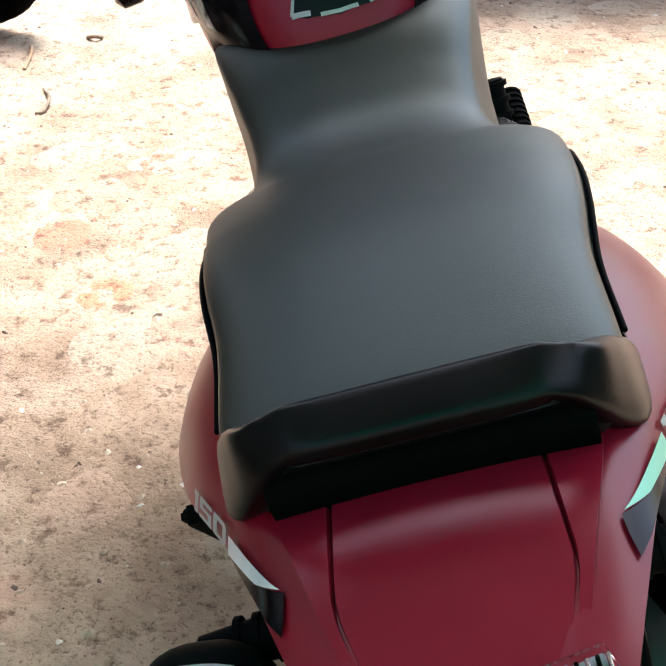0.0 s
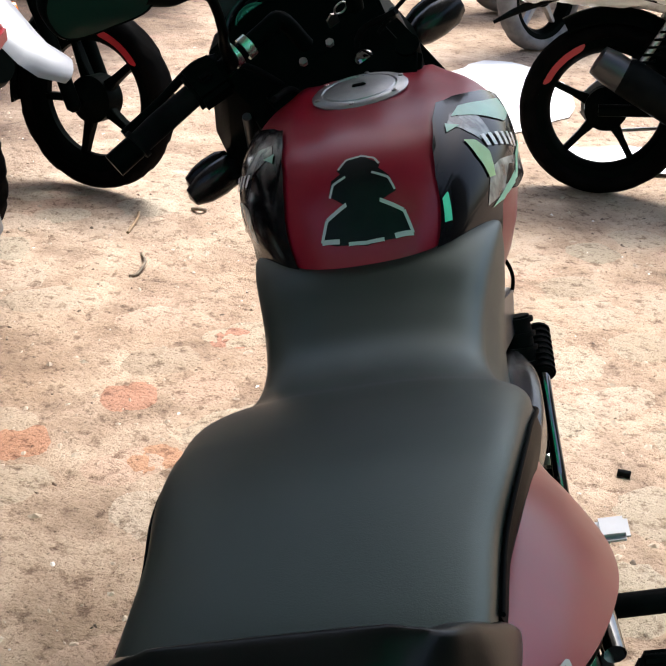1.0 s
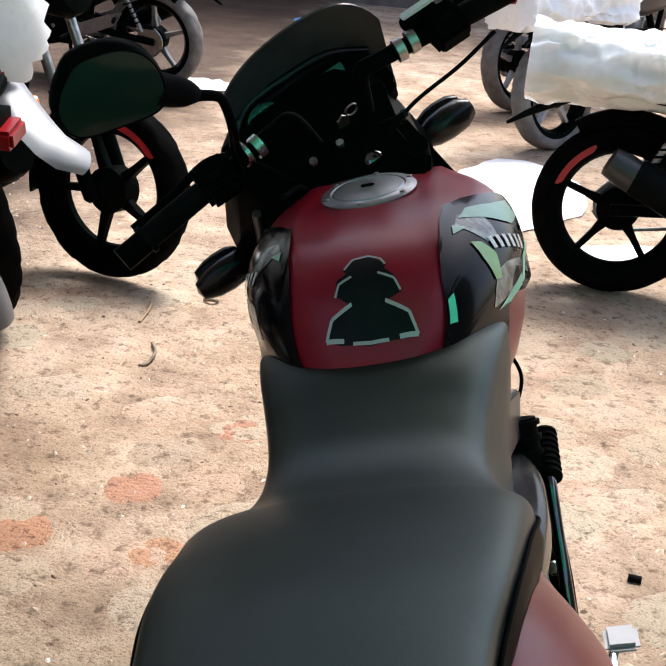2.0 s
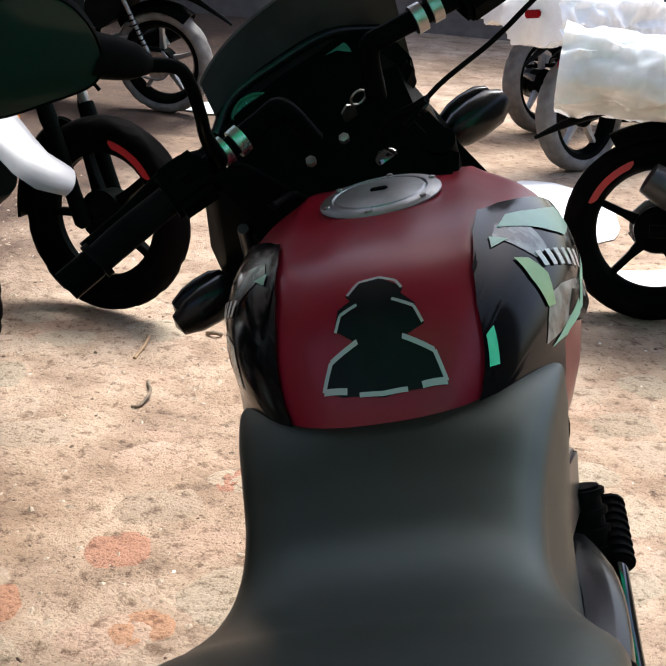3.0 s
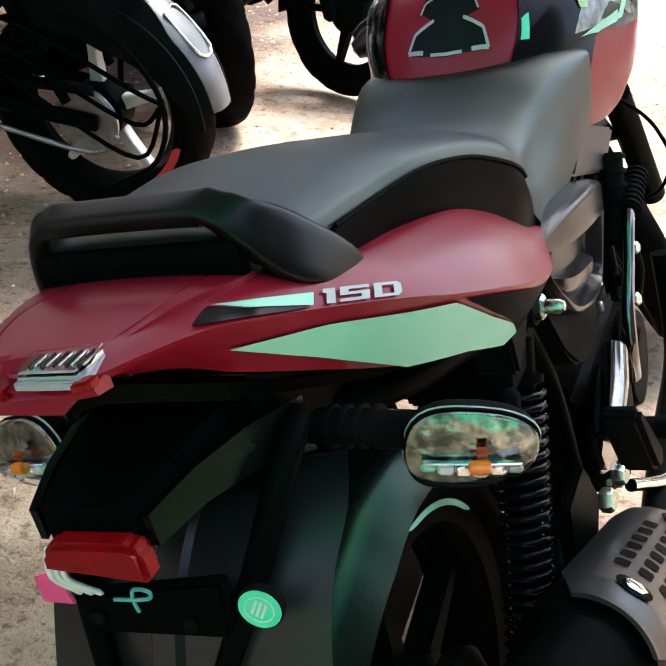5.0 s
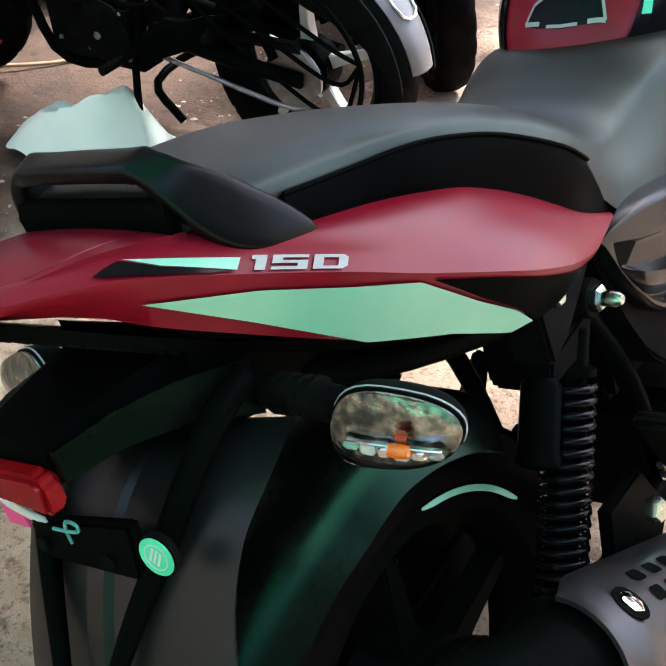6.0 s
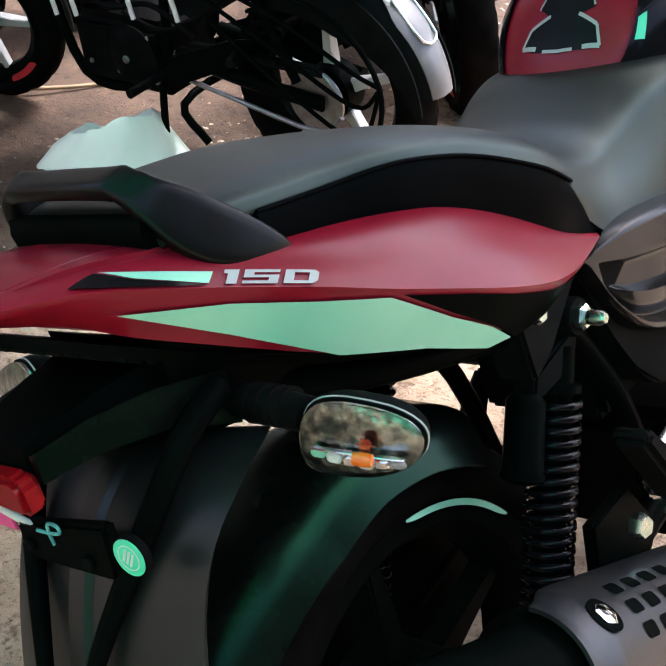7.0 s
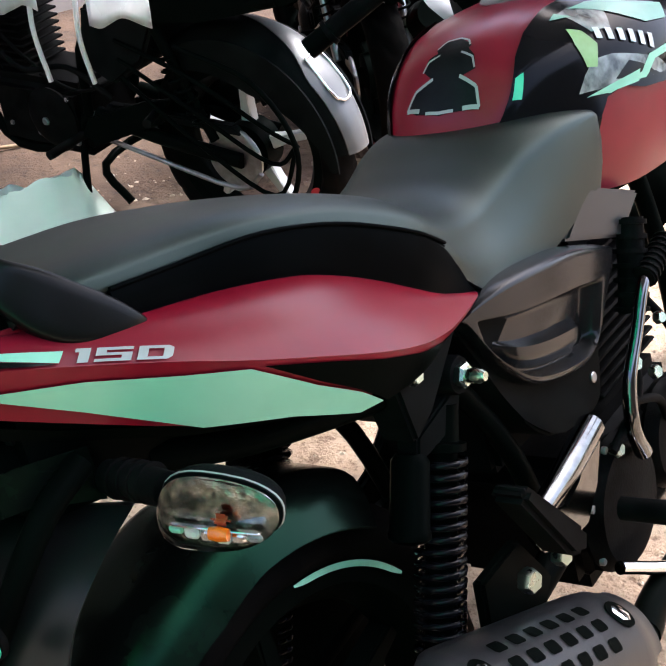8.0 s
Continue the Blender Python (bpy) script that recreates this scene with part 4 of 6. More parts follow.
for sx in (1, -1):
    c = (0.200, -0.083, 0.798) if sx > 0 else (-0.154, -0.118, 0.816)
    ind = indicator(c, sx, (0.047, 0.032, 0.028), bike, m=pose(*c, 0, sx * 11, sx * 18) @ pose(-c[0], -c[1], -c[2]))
    part("stem", tube([(sx * 0.085, -0.082, 0.812), (sx * 0.12, -0.083, 0.812), (sx * 0.158, -0.088, 0.812)], 0.014, 14, 3), RUBBER, ind, "ribbed rubber stem")
    for k in range(4):
        part("stem_ring", lathe([(0.010, -0.002), (0.0165, -0.002), (0.0165, 0.002), (0.010, 0.002)], 16, aim((sx * (0.098 + 0.012 * k), -0.0825, 0.812), (1, 0, 0))), RUBBER, ind)

# plate carrier and rear mudguard
carrier = part("plate_carrier", skin([[Vector((x, y, z)) for x, z in ((-w, zt), (w, zt), (w, zt - h), (-w, zt - h))] for y, w, zt, h in ((-0.06, 0.068, 0.85, 0.05), (-0.12, 0.058, 0.872, 0.05), (-0.18, 0.046, 0.868, 0.03), (-0.244, 0.036, 0.858, 0.034))]), BLACK, bike, "black plate carrier with a red reflector")
part("reflector", prism([(-0.038, 0.818), (-0.035, 0.830), (-0.025, 0.841), (0.036, 0.843), (0.044, 0.836), (0.044, 0.812)], lambda a, b, h: Vector((a, h, b)), -0.262, -0.243, 0.004), REDLENS, carrier, "red rear reflector")
for sx in (1, -1):
    part("brace", skin([[Vector((sx * (x + d), y, z + dz)) for d, dz in ((0, 0.002), (-0.006, 0), (-0.006, -h), (0, -h))] for y, x, z, h in ((-0.243, 0.047, 0.852, 0.022), (-0.20, 0.060, 0.858, 0.026), (-0.15, 0.074, 0.856, 0.032), (-0.09, 0.084, 0.842, 0.045))]), GUARDM, carrier)
part("plate_bar", prism([(-0.060, 0.730), (-0.055, 0.766), (0.068, 0.787), (0.060, 0.736)], lambda a, b, h: Vector((a, h, b)), -0.226, -0.214, 0.003), BLACK, carrier, "short black plate bar")
for q in ((-0.044, 0.748), (0.034, 0.750)):
    bolt(carrier, (q[0], -0.227, q[1]), (0, -1, 0), 0.006, 0.004, TEXT)
part("paint_mark", tube([(-0.024, -0.2268, 0.7655), (-0.008, -0.2268, 0.7665), (0.006, -0.2268, 0.7690), (0.008, -0.2268, 0.7745), (0.000, -0.2268, 0.7765), (-0.006, -0.2268, 0.7740), (-0.008, -0.2268, 0.7655), (-0.007, -0.2268, 0.756)], 0.0015, 6, 5), TEAL, carrier, "loop of teal chalk paint")
stk = aim((0.092, -0.2275, 0.769), (0.1, -1, 0.05))
disc = part("sticker_disc", lathe([(0.001, -0.006), (0.0160, -0.006), (0.0160, 0.0), (0.001, 0.0)], 24, stk), RUBBER, carrier)
part("inspection_sticker", lathe([(0.001, 0.0005), (0.0148, 0.0005), (0.0148, 0.0012), (0.001, 0.0012)], 28, stk), GREEN, disc, "round green inspection sticker")
part("sticker_ring", lathe([(0.0095, 0.0014), (0.0102, 0.0014), (0.0102, 0.0018), (0.0095, 0.0018), (0.0095, 0.0014)], 28, stk, False), WHITEF, disc)
for k in range(3):
    part("sticker_bar", prism([(-0.006, -0.004 + 0.0035 * k), (0.006, -0.004 + 0.0035 * k), (0.006, -0.0022 + 0.0035 * k), (-0.006, -0.0022 + 0.0035 * k)], lambda a, b, h: stk @ pose(0, 0, 0, 0, 0, 60) @ Vector((a, b, h)), 0.0014, 0.0018, 0), WHITEF, disc, smooth=False)
part("tag", prism([(-0.095, 0.752), (-0.095, 0.775), (-0.072, 0.782), (-0.066, 0.752)], lambda a, b, h: Vector((a, h, b)), -0.222, -0.219, 0.001), PINK, carrier, "scrap of pink tape")
for k in range(3):
    part("wire", tube([(-0.055 + 0.008 * k, -0.235, 0.815), (-0.062 + 0.006 * k, -0.235, 0.79), (-0.056 + 0.01 * k, -0.222, 0.765)], 0.0022, 6, 4), WHITEF, carrier, "thin white wire")
# mudguard flap
GUARD = [(-0.085, 0.790, 0.105), (-0.135, 0.780, 0.121), (-0.180, 0.745, 0.118), (-0.212, 0.690, 0.118), (-0.236, 0.62, 0.124), (-0.256, 0.54, 0.126), (-0.270, 0.46, 0.122)]
rows = []
for y, z, w in [tuple(q) for q in curve(GUARD, 4)]:
    ring = []
    for u in (-1, -0.8, -0.45, -0.12, -0.08, 0, 0.08, 0.12, 0.45, 0.8, 1):
        back = 0.022 * (1 - abs(u) ** 2.2) + (0.006 if abs(u) < 0.1 else 0)
        ring.append(Vector((w * u, y - back * 0.9, z + back * 0.3)))
    ring += [Vector((w * 0.97, y + 0.006, z)), Vector((0.4 * w, y - 0.010, z)), Vector((-0.4 * w, y - 0.010, z)), Vector((-w * 0.97, y + 0.006, z))]
    rows.append(ring)
part("rear_mudguard", skin(rows), FLAPM, bike, "satin dark grey rear mudguard", sharp=30)
for sx in (1, -1):
    part("guard_rib", tube([(sx * 0.082, -0.10, 0.835), (sx * 0.085, -0.15, 0.815), (sx * 0.070, -0.20, 0.76), (sx * 0.030, -0.262, 0.66), (sx * 0.022, -0.29, 0.58)], [0.012, 0.011, 0.010, 0.007, 0.005], 8, 5), BLACK, bike)
# inner mudguard over the wheel
AX = Vector((0, 0.06, 0.350))
rows = []
for a in np.linspace(radians(62), radians(146), 34):
    ring = []
    for u in np.linspace(-1, 1, 15):
        r = 0.350 - 0.026 * max(0, (96 - math.degrees(a)) / 34) - 0.055 * abs(u) ** 3.5 + 0.035 * max(0, (math.degrees(a) - 108) / 38)
        ring.append(AX + Vector((0.088 * math.copysign(abs(u) ** 0.8, u), r * math.cos(a), r * math.sin(a))))
    for u in np.linspace(1, -1, 7):
        r = 0.344 - 0.026 * max(0, (96 - math.degrees(a)) / 34) - 0.052 * abs(u) ** 3.5 + 0.035 * max(0, (math.degrees(a) - 108) / 38)
        ring.append(AX + Vector((0.084 * math.copysign(abs(u) ** 0.8, u), r * math.cos(a), r * math.sin(a))))
    rows.append(ring)
part("inner_mudguard", skin(rows), GUARDM, bike, "satin black inner mudguard over the rear wheel", sharp=50)
part("under_tail_box", skin([[Vector((x, y, z)) for x, z in ((-w, zt), (w, zt), (w * 0.9, zb), (-w * 0.9, zb))] for y, w, zt, zb in ((-0.13, 0.070, 0.885, 0.80), (-0.05, 0.080, 0.840, 0.785), (0.02, 0.084, 0.815, 0.79))]), BLACK, bike)
part("battery_box", block((-0.085, 0.42, 0.50), (0.085, 0.56, 0.74), 0.01), TEXT, bike)

# wheels, swing arm, frame
# rim stripe is mint: the green cast of the light is put in its colour
wheel(bike, pose(0, AX.y, AX.z - 0.006), BLACK, TYRE, 5, 0.296, 0.058, True, (MINT, [(36, 82), (216, 262)]), None, 0.013)
part("chain_case", prism([(0.0, 0.20), (-0.07, 0.26), (-0.07, 0.37), (0.0, 0.44), (0.10, 0.46), (0.44, 0.44), (0.50, 0.38), (0.46, 0.27)], side, -0.125, -0.095, 0.008), BLACK, bike, "black chain case")
for sx in (1, -1):
    part("swing_arm", tube([(sx * 0.10, 0.05, 0.315), (sx * 0.11, 0.22, 0.34), (sx * 0.11, 0.46, 0.37)], 0.020, 10, 3), BLACK, bike)
    part("frame_tube", tube([(sx * 0.065, -0.03, 0.795), (sx * 0.10, 0.06, 0.765), (sx * 0.115, 0.24, 0.715), (sx * 0.115, 0.42, 0.67), (sx * 0.10, 0.58, 0.66)], 0.014, 8, 4), BLACK, bike)
    part("frame_tube", tube([(sx * 0.112, 0.31, 0.71), (sx * 0.112, 0.41, 0.55), (sx * 0.11, 0.46, 0.38)], 0.013, 8, 4), BLACK, bike)
    part("frame_tube", tube([(sx * 0.09, 0.48, 0.40), (sx * 0.09, 0.62, 0.28), (sx * 0.08, 0.95, 0.26), (sx * 0.06, 1.03, 0.5), (sx * 0.03, 1.02, 0.75)], 0.015, 8, 4), BLACK, bike)
part("brake_drum", lathe([(0.02, 0.0), (0.075, 0.0), (0.08, 0.02), (0.06, 0.035), (0.02, 0.04)], 28, aim((0.05, AX.y, AX.z), (1, 0, 0))), ENGINE, bike)

# silencer with its perforated shield
ma, mb = Vector((0.210, 0.380, 0.310)), Vector((0.216, -0.145, 0.570))
md = (mb - ma).normalized()
ML = (mb - ma).length
silencer = part("silencer", lathe([(0.016, -0.10), (0.022, -0.05), (0.030, -0.01), (0.056, 0.03), (0.064, 0.10), (0.066, 0.40), (0.054, 0.415), (0.050, ML - 0.02), (0.04, ML), (0.025, ML), (0.025, ML - 0.04)], 32, aim(ma, md)), BLACK, bike, "black silencer with a grey perforated heat shield")
su = Vector((0.55, 0, 0.83))
su = (su - md * su.dot(md)).normalized()
sw = md.cross(su)
def shield_point(l, ang, r):
    return ma + md * l + r * (math.cos(ang) * su + math.sin(ang) * sw)
rows = []
for l in np.linspace(0.03, 0.412, 25):
    wide = 1.0 - 0.35 * max(0, (0.10 - l) / 0.07) - 0.30 * max(0, (l - 0.35) / 0.06)
    r = 0.0755 if 0.06 < l < 0.39 else 0.070
    rows.append([shield_point(l, a, r) for a in np.linspace(-wide, wide, 17)] + [shield_point(l, a, r - 0.004) for a in np.linspace(wide, -wide, 9)])
shield = part("heat_shield", skin(rows), MUFFLER, silencer, "grey heat shield with rows of slots", sharp=40)
for row in range(3):
    for k in range(6):
        l, a0 = 0.138 + 0.034 * k, (-0.30, 0.02, 0.34)[row]
        slot = decal([(-0.011, -0.005), (-0.008, -0.0075), (0.008, -0.0075), (0.011, -0.005), (0.011, 0.005), (0.008, 0.0075), (-0.008, 0.0075), (-0.011, 0.005)], lambda a, b: shield_point(l + a, a0 + b / 0.0755, 0.0762), 1)
        part("slot", slot, BLACK, shield)
for l, a in ((0.085, 0.05), (0.362, 0.05)):
    p = shield_point(l, a, 0.0755)
    bolt(shield, p, p - (ma + md * l), 0.0125, 0.004, CHROME)
    part("bolt_recess", lathe([(0.013, 0.0), (0.0185, 0.0005), (0.0185, 0.001), (0.013, 0.001)], 20, aim(p, p - (ma + md * l))), BLACK, shield)
part("exhaust_pipe", tube([(0.16, 1.02, 0.42), (0.17, 0.98, 0.26), (0.17, 0.80, 0.22), (0.19, 0.55, 0.26), tuple(ma + md * -0.08)], 0.021, 14, 5), BLACK, silencer)

part("clutch_cable", tube([(0.08, 1.24, 0.62), (0.110, 1.25, 0.589), (0.133, 1.25, 0.559), (0.153, 1.25, 0.509), (0.147, 1.25, 0.468), (0.126, 1.25, 0.435), (0.09, 1.25, 0.42)], 0.0035, 11, 4), BLACK, bike, "looped black cable")

# footrest plates, pillion peg, kick lever
for sx in (1, -1):
    fw_ = 0.025 if sx > 0 else 0.09
    plate = part("footrest_hanger", prism([(q[0] + fw_, q[1] - fw_) for q in ((0.455, 0.575), (0.475, 0.555), (0.44, 0.50), (0.40, 0.47), (0.345, 0.475), (0.300, 0.500), (0.285, 0.535), (0.31, 0.548), (0.36, 0.515), (0.40, 0.525))], lambda a, b, h: Vector((sx * h, a, b)), 0.170, 0.186, 0.005), DCHROME if sx > 0 else BLACK, bike, "alloy footrest hanger")
    if sx > 0:
        part("hanger_arm", tube([(sx * 0.176, 0.465 + fw_, 0.562 - fw_), (sx * 0.19, 0.38 + fw_, 0.565 - fw_), (sx * 0.20, 0.285 + fw_, 0.565 - fw_)], [0.017, 0.016, 0.012], 10, 4), DCHROME, plate)
    peg = part("pillion_peg", prism([(0.205, 0.626), (0.222, 0.634), (0.306, 0.530), (0.296, 0.508), (0.270, 0.520)], lambda a, b, h: Vector((sx * h, a, b)), 0.215, 0.255, 0.006), RUBBER, bike, "folded rubber pillion footrest")
    for k in range(10):
        t = (k + 0.5) / 10
        part("peg_stud", block((sx * 0.235 - 0.016, 0.213 + 0.082 * t - 0.003, 0.628 - 0.102 * t - 0.003 + 0.004), (sx * 0.235 + 0.016, 0.213 + 0.082 * t + 0.003, 0.628 - 0.102 * t + 0.010), 0.002, 1), RUBBER, peg)
    bolt(bike, (sx * 0.192, 0.266, 0.485), (sx, -0.2, 0.1), 0.014, 0.014, ZINC)
    bolt(bike, (sx * 0.192, 0.335, 0.468), (sx, -0.2, 0.1), 0.012, 0.014, ZINC)
    part("hanger_plate", prism([(0.23, 0.50), (0.31, 0.50), (0.36, 0.42), (0.30, 0.36), (0.22, 0.42)], lambda a, b, h: Vector((sx * h, a, b)), 0.150, 0.165, 0.004), BLACK, bike)
kick = part("kick_lever", tube([(0.176, 0.775, 0.650), (0.175, 0.704, 0.631), (0.175, 0.655, 0.580), (0.175, 0.610, 0.533), (0.174, 0.598, 0.475), (0.165, 0.630, 0.420)], [0.008, 0.008, 0.008, 0.009, 0.010, 0.012], 12, 5), DCHROME, bike, "chromed kick lever with a ribbed rubber")
part("kick_rubber", tube([(0.176, 0.782, 0.652), (0.1755, 0.743, 0.643), (0.175, 0.704, 0.632)], 0.0135, 14, 3), RUBBER, kick)
for k in range(8):
    p = Vector((0.176, 0.780, 0.6515)).lerp(Vector((0.175, 0.708, 0.633)), k / 7)
    part("rubber_rib", lathe([(0.010, -0.0018), (0.0165, -0.0018), (0.0165, 0.0018), (0.010, 0.0018)], 14, aim(p, (0, -0.96, -0.26))), RUBBER, kick)
boot = part("cable_boot", tube([(0.150, 0.745, 0.70), (0.152, 0.722, 0.64), (0.152, 0.70, 0.585)], 0.018, 14, 3), RUBBER, bike, "ribbed black rubber boot")
for k in range(7):
    p = Vector((0.150, 0.742, 0.695)).lerp(Vector((0.152, 0.702, 0.59)), k / 6)
    part("boot_rib", lathe([(0.014, -0.003), (0.0225, -0.003), (0.0225, 0.003), (0.014, 0.003)], 14, aim(p, (0, -0.37, -0.93))), RUBBER, boot)
rpeg = part("rider_peg", tube([(0.19, 0.500, 0.420), (0.34, 0.495, 0.428)], 0.015, 10, 2), RUBBER, bike, "black rubber rider footrest")
brake = part("brake_pedal", tube([(0.17, 0.50, 0.33), (0.20, 0.60, 0.27), (0.215, 0.75, 0.215), (0.235, 0.86, 0.215)], 0.009, 10, 4), CHROME, bike, "chromed brake pedal")
part("pedal_pad", block((0.222, 0.845, 0.215), (0.274, 0.900, 0.232), 0.007), GREYP, brake, "pale worn pedal pad")

# engine
eng = part("crankcase", block((-0.125, 0.52, 0.25), (0.125, 0.88, 0.45), 0.03, 3), ENGINE, bike, "black painted crankcase")
part("clutch_cover", lathe([(0.02, 0), (0.088, 0), (0.094, 0.010), (0.082, 0.03), (0.03, 0.038), (0.001, 0.038)], 32, aim((0.12, 0.60, 0.36), (1, 0, 0))), ENGINE, eng)
part("generator_cover", lathe([(0.02, 0), (0.075, 0), (0.08, 0.010), (0.07, 0.028), (0.03, 0.034), (0.001, 0.034)], 32, aim((0.12, 0.78, 0.36), (1, 0, 0))), ENGINE, eng)
for k in range(7):
    a = k * 2 * math.pi / 7
    bolt(eng, (0.135, 0.60 + 0.09 * math.cos(a), 0.36 + 0.09 * math.sin(a)), (1, 0, 0), 0.006, 0.006, ALLOY)
cyl = part("cylinder", block((-0.055, 0.74, 0.44), (0.055, 0.86, 0.68), 0.008), ENGINE, bike, "black cylinder with cooling fins")
for k in range(12):
    part("fin", block((-0.085, 0.705, 0.452 + 0.017 * k), (0.085, 0.895, 0.458 + 0.017 * k), 0.002, 1), ENGINE, cyl)
part("carburettor", lathe([(0.01, 0), (0.03, 0), (0.032, 0.05), (0.026, 0.09), (0.01, 0.09)], 18, aim((0.03, 0.64, 0.60), (0, 1, 0.1))), ALLOY, bike)
part("air_hose", tube([(0.04, 0.55, 0.63), (0.05, 0.60, 0.61), (0.04, 0.645, 0.60)], 0.030, 12, 3), RUBBER, bike)
for q in (((0.17, 0.62, 0.50), (0.165, 0.70, 0.46), (0.15, 0.75, 0.40)), ((0.16, 0.66, 0.56), (0.168, 0.64, 0.50), (0.16, 0.56, 0.46)), ((0.145, 0.74, 0.60), (0.165, 0.78, 0.52), (0.15, 0.80, 0.44))):
    part("hose", tube(q, 0.006, 8, 5), RUBBER, bike)
for p, r in (((0.16, 0.655, 0.535), 0.012), ((0.165, 0.70, 0.50), 0.010), ((0.16, 0.62, 0.47), 0.010), ((0.165, 0.74, 0.56), 0.009), ((0.155, 0.575, 0.455), 0.011)):
    bolt(bike, p, (1, -0.3, 0.2), r, 0.010, ZINC)
part("side_stand", tube([(-0.12, 0.56, 0.28), (-0.17, 0.52, 0.20), (-0.235, 0.50, 0.075)], 0.012, 8, 3), BLACK, bike)

# ---- steering: bars, clocks, headlamp cowl, fork, turned to the left ----
rake, turn = radians(40), radians(30)
sx_, sy_, sz_ = Vector((1, 0, 0)), Vector((0, math.cos(rake), math.sin(rake))), Vector((0, -math.sin(rake), math.cos(rake)))
ax_, ay_ = sx_ * math.cos(turn) + sy_ * math.sin(turn), -sx_ * math.sin(turn) + sy_ * math.cos(turn)
ST = Matrix(((ax_.x, ay_.x, sz_.x, 0.005), (ax_.y, ay_.y, sz_.y, 1.045), (ax_.z, ay_.z, sz_.z, 0.790), (0, 0, 0, 1)))
forks = part("steering_yoke", prism([(-0.105, 0.03), (-0.08, 0.07), (0.08, 0.07), (0.105, 0.03), (0.06, -0.03), (-0.06, -0.03)], top, 0.185, 0.215, 0.006), BLACK, bike, "black steering yoke with bars, clocks and cowl", ST)
def st_part(name, bm, mat, label="", parent=forks, **kw):
    return part(name, bm, mat, parent, label, ST, **kw)
for sx in (1, -1):
    st_part("fork_leg", lathe([(0.017, 0.22), (0.017, -0.30), (0.027, -0.302), (0.027, -0.70), (0.01, -0.71)], 18, pose(sx * 0.092, 0.045, 0)), BLACK)
    # grips and bar; the bars sit a little to the right of the steering axis
    o = 0.042 if sx > 0 else 0.0
    bar = [(sx * 0.020 + o, 0.11, 0.26), (sx * 0.034 + o, 0.126, 0.312), (sx * 0.06 + o, 0.122, 0.320), (sx * 0.145 + o, 0.110, 0.320), (sx * 0.30 + o, 0.09, 0.320)]
    st_part("handlebar", tube(bar, 0.0115, 12, 5), BLACK)
    st_part("grip", tube([(sx * 0.185 + o, 0.105, 0.320), (sx * 0.24 + o, 0.099, 0.320), (sx * 0.285 + o, 0.092, 0.320)], [0.0155, 0.0165, 0.0155], 16, 4), RUBBER, "black rubber grip")
    st_part("bar_end", tube([(sx * 0.282 + o, 0.0925, 0.320), (sx * 0.318 + o, 0.088, 0.320)], 0.0165, 16, 2), BLACK)
    st_part("grip_collar", tube([(sx * 0.274 + o, 0.094, 0.320), (sx * 0.281 + o, 0.0925, 0.320)], 0.0205, 16, 2), RUBBER)
    st_part("switch_housing", prism([(-0.026, -0.020), (-0.030, 0.012), (-0.012, 0.022), (0.020, 0.022), (0.030, 0.004), (0.022, -0.022)], lambda a, b, h: Vector((sx * (0.142 + h) + o, 0.110 + a, 0.318 + b)), -0.008, 0.043, 0.006), BLACK, "black switch housing")
    st_part("switch_button", block((sx * 0.160 + o - 0.009, 0.094, 0.338), (sx * 0.160 + o + 0.009, 0.106, 0.346), 0.003), TEXT)
    st_part("lever", tube([(sx * 0.130 + o, 0.140, 0.306), (sx * 0.16 + o, 0.158, 0.298), (sx * 0.22 + o, 0.150, 0.292), (sx * 0.285 + o, 0.140, 0.290)], [0.008, 0.007, 0.006, 0.008], 8, 4), BLACK)
    for k in range(2):
        st_part("bar_clamp", lathe([(0.0115, -0.006), (0.0155, -0.006), (0.0155, 0.006), (0.0115, 0.006)], 18, aim((sx * (0.092 + 0.020 * k) + o, 0.117, 0.320), (1, -sx * 0.12, 0))), STEEL if sx > 0 else ZINC)
    # clip-on nuts on the yoke
    st_part("yoke_nut", lathe([(0.001, 0), (0.006, 0), (0.006, 0.006), (0.001, 0.007)], 6, pose(sx * 0.022 - 0.012, 0.104, 0.238)), STEEL)
    # front indicators
    e = part("front_indicator", lathe([(0.001, -0.052), (0.016, -0.048), (0.026, -0.025), (0.029, 0.0), (0.027, 0.03), (0.016, 0.048), (0.001, 0.052)], 20, Matrix.Translation((sx * 0.213, 0.19, 0.004)) @ Matrix.Diagonal((1, 0.9, 1, 1)) @ Matrix.Rotation(radians(90), 4, "Y")), SHELLM, forks, "black front indicator", ST)
    part("lens", lathe([(0.001, -0.046), (0.015, -0.042), (0.023, -0.02), (0.025, 0.0), (0.023, 0.026), (0.014, 0.042), (0.001, 0.046)], 20, Matrix.Translation((sx * 0.214, 0.212, 0.004)) @ Matrix.Diagonal((0.9, 0.8, 0.9, 1)) @ Matrix.Rotation(radians(90), 4, "Y")), GLOSS, e, "", ST)
    part("stem", tube([(sx * 0.11, 0.18, 0.0), (sx * 0.175, 0.187, 0.003)], 0.012, 10, 3), RUBBER, e, "", ST)
    for k in range(4):
        part("stem_ring", lathe([(0.009, -0.002), (0.0145, -0.002), (0.0145, 0.002), (0.009, 0.002)], 12, aim((sx * (0.130 + 0.011 * k), 0.183, 0.001), (1, 0.05, 0))), RUBBER, e, "", ST)
st_part("master_cylinder", block((0.156, 0.124, 0.316), (0.208, 0.152, 0.336), 0.004), BLACK, "black brake reservoir")
st_part("reservoir_lid", block((0.158, 0.138, 0.336), (0.212, 0.150, 0.341), 0.002), WHITEF, "pale label on the reservoir")
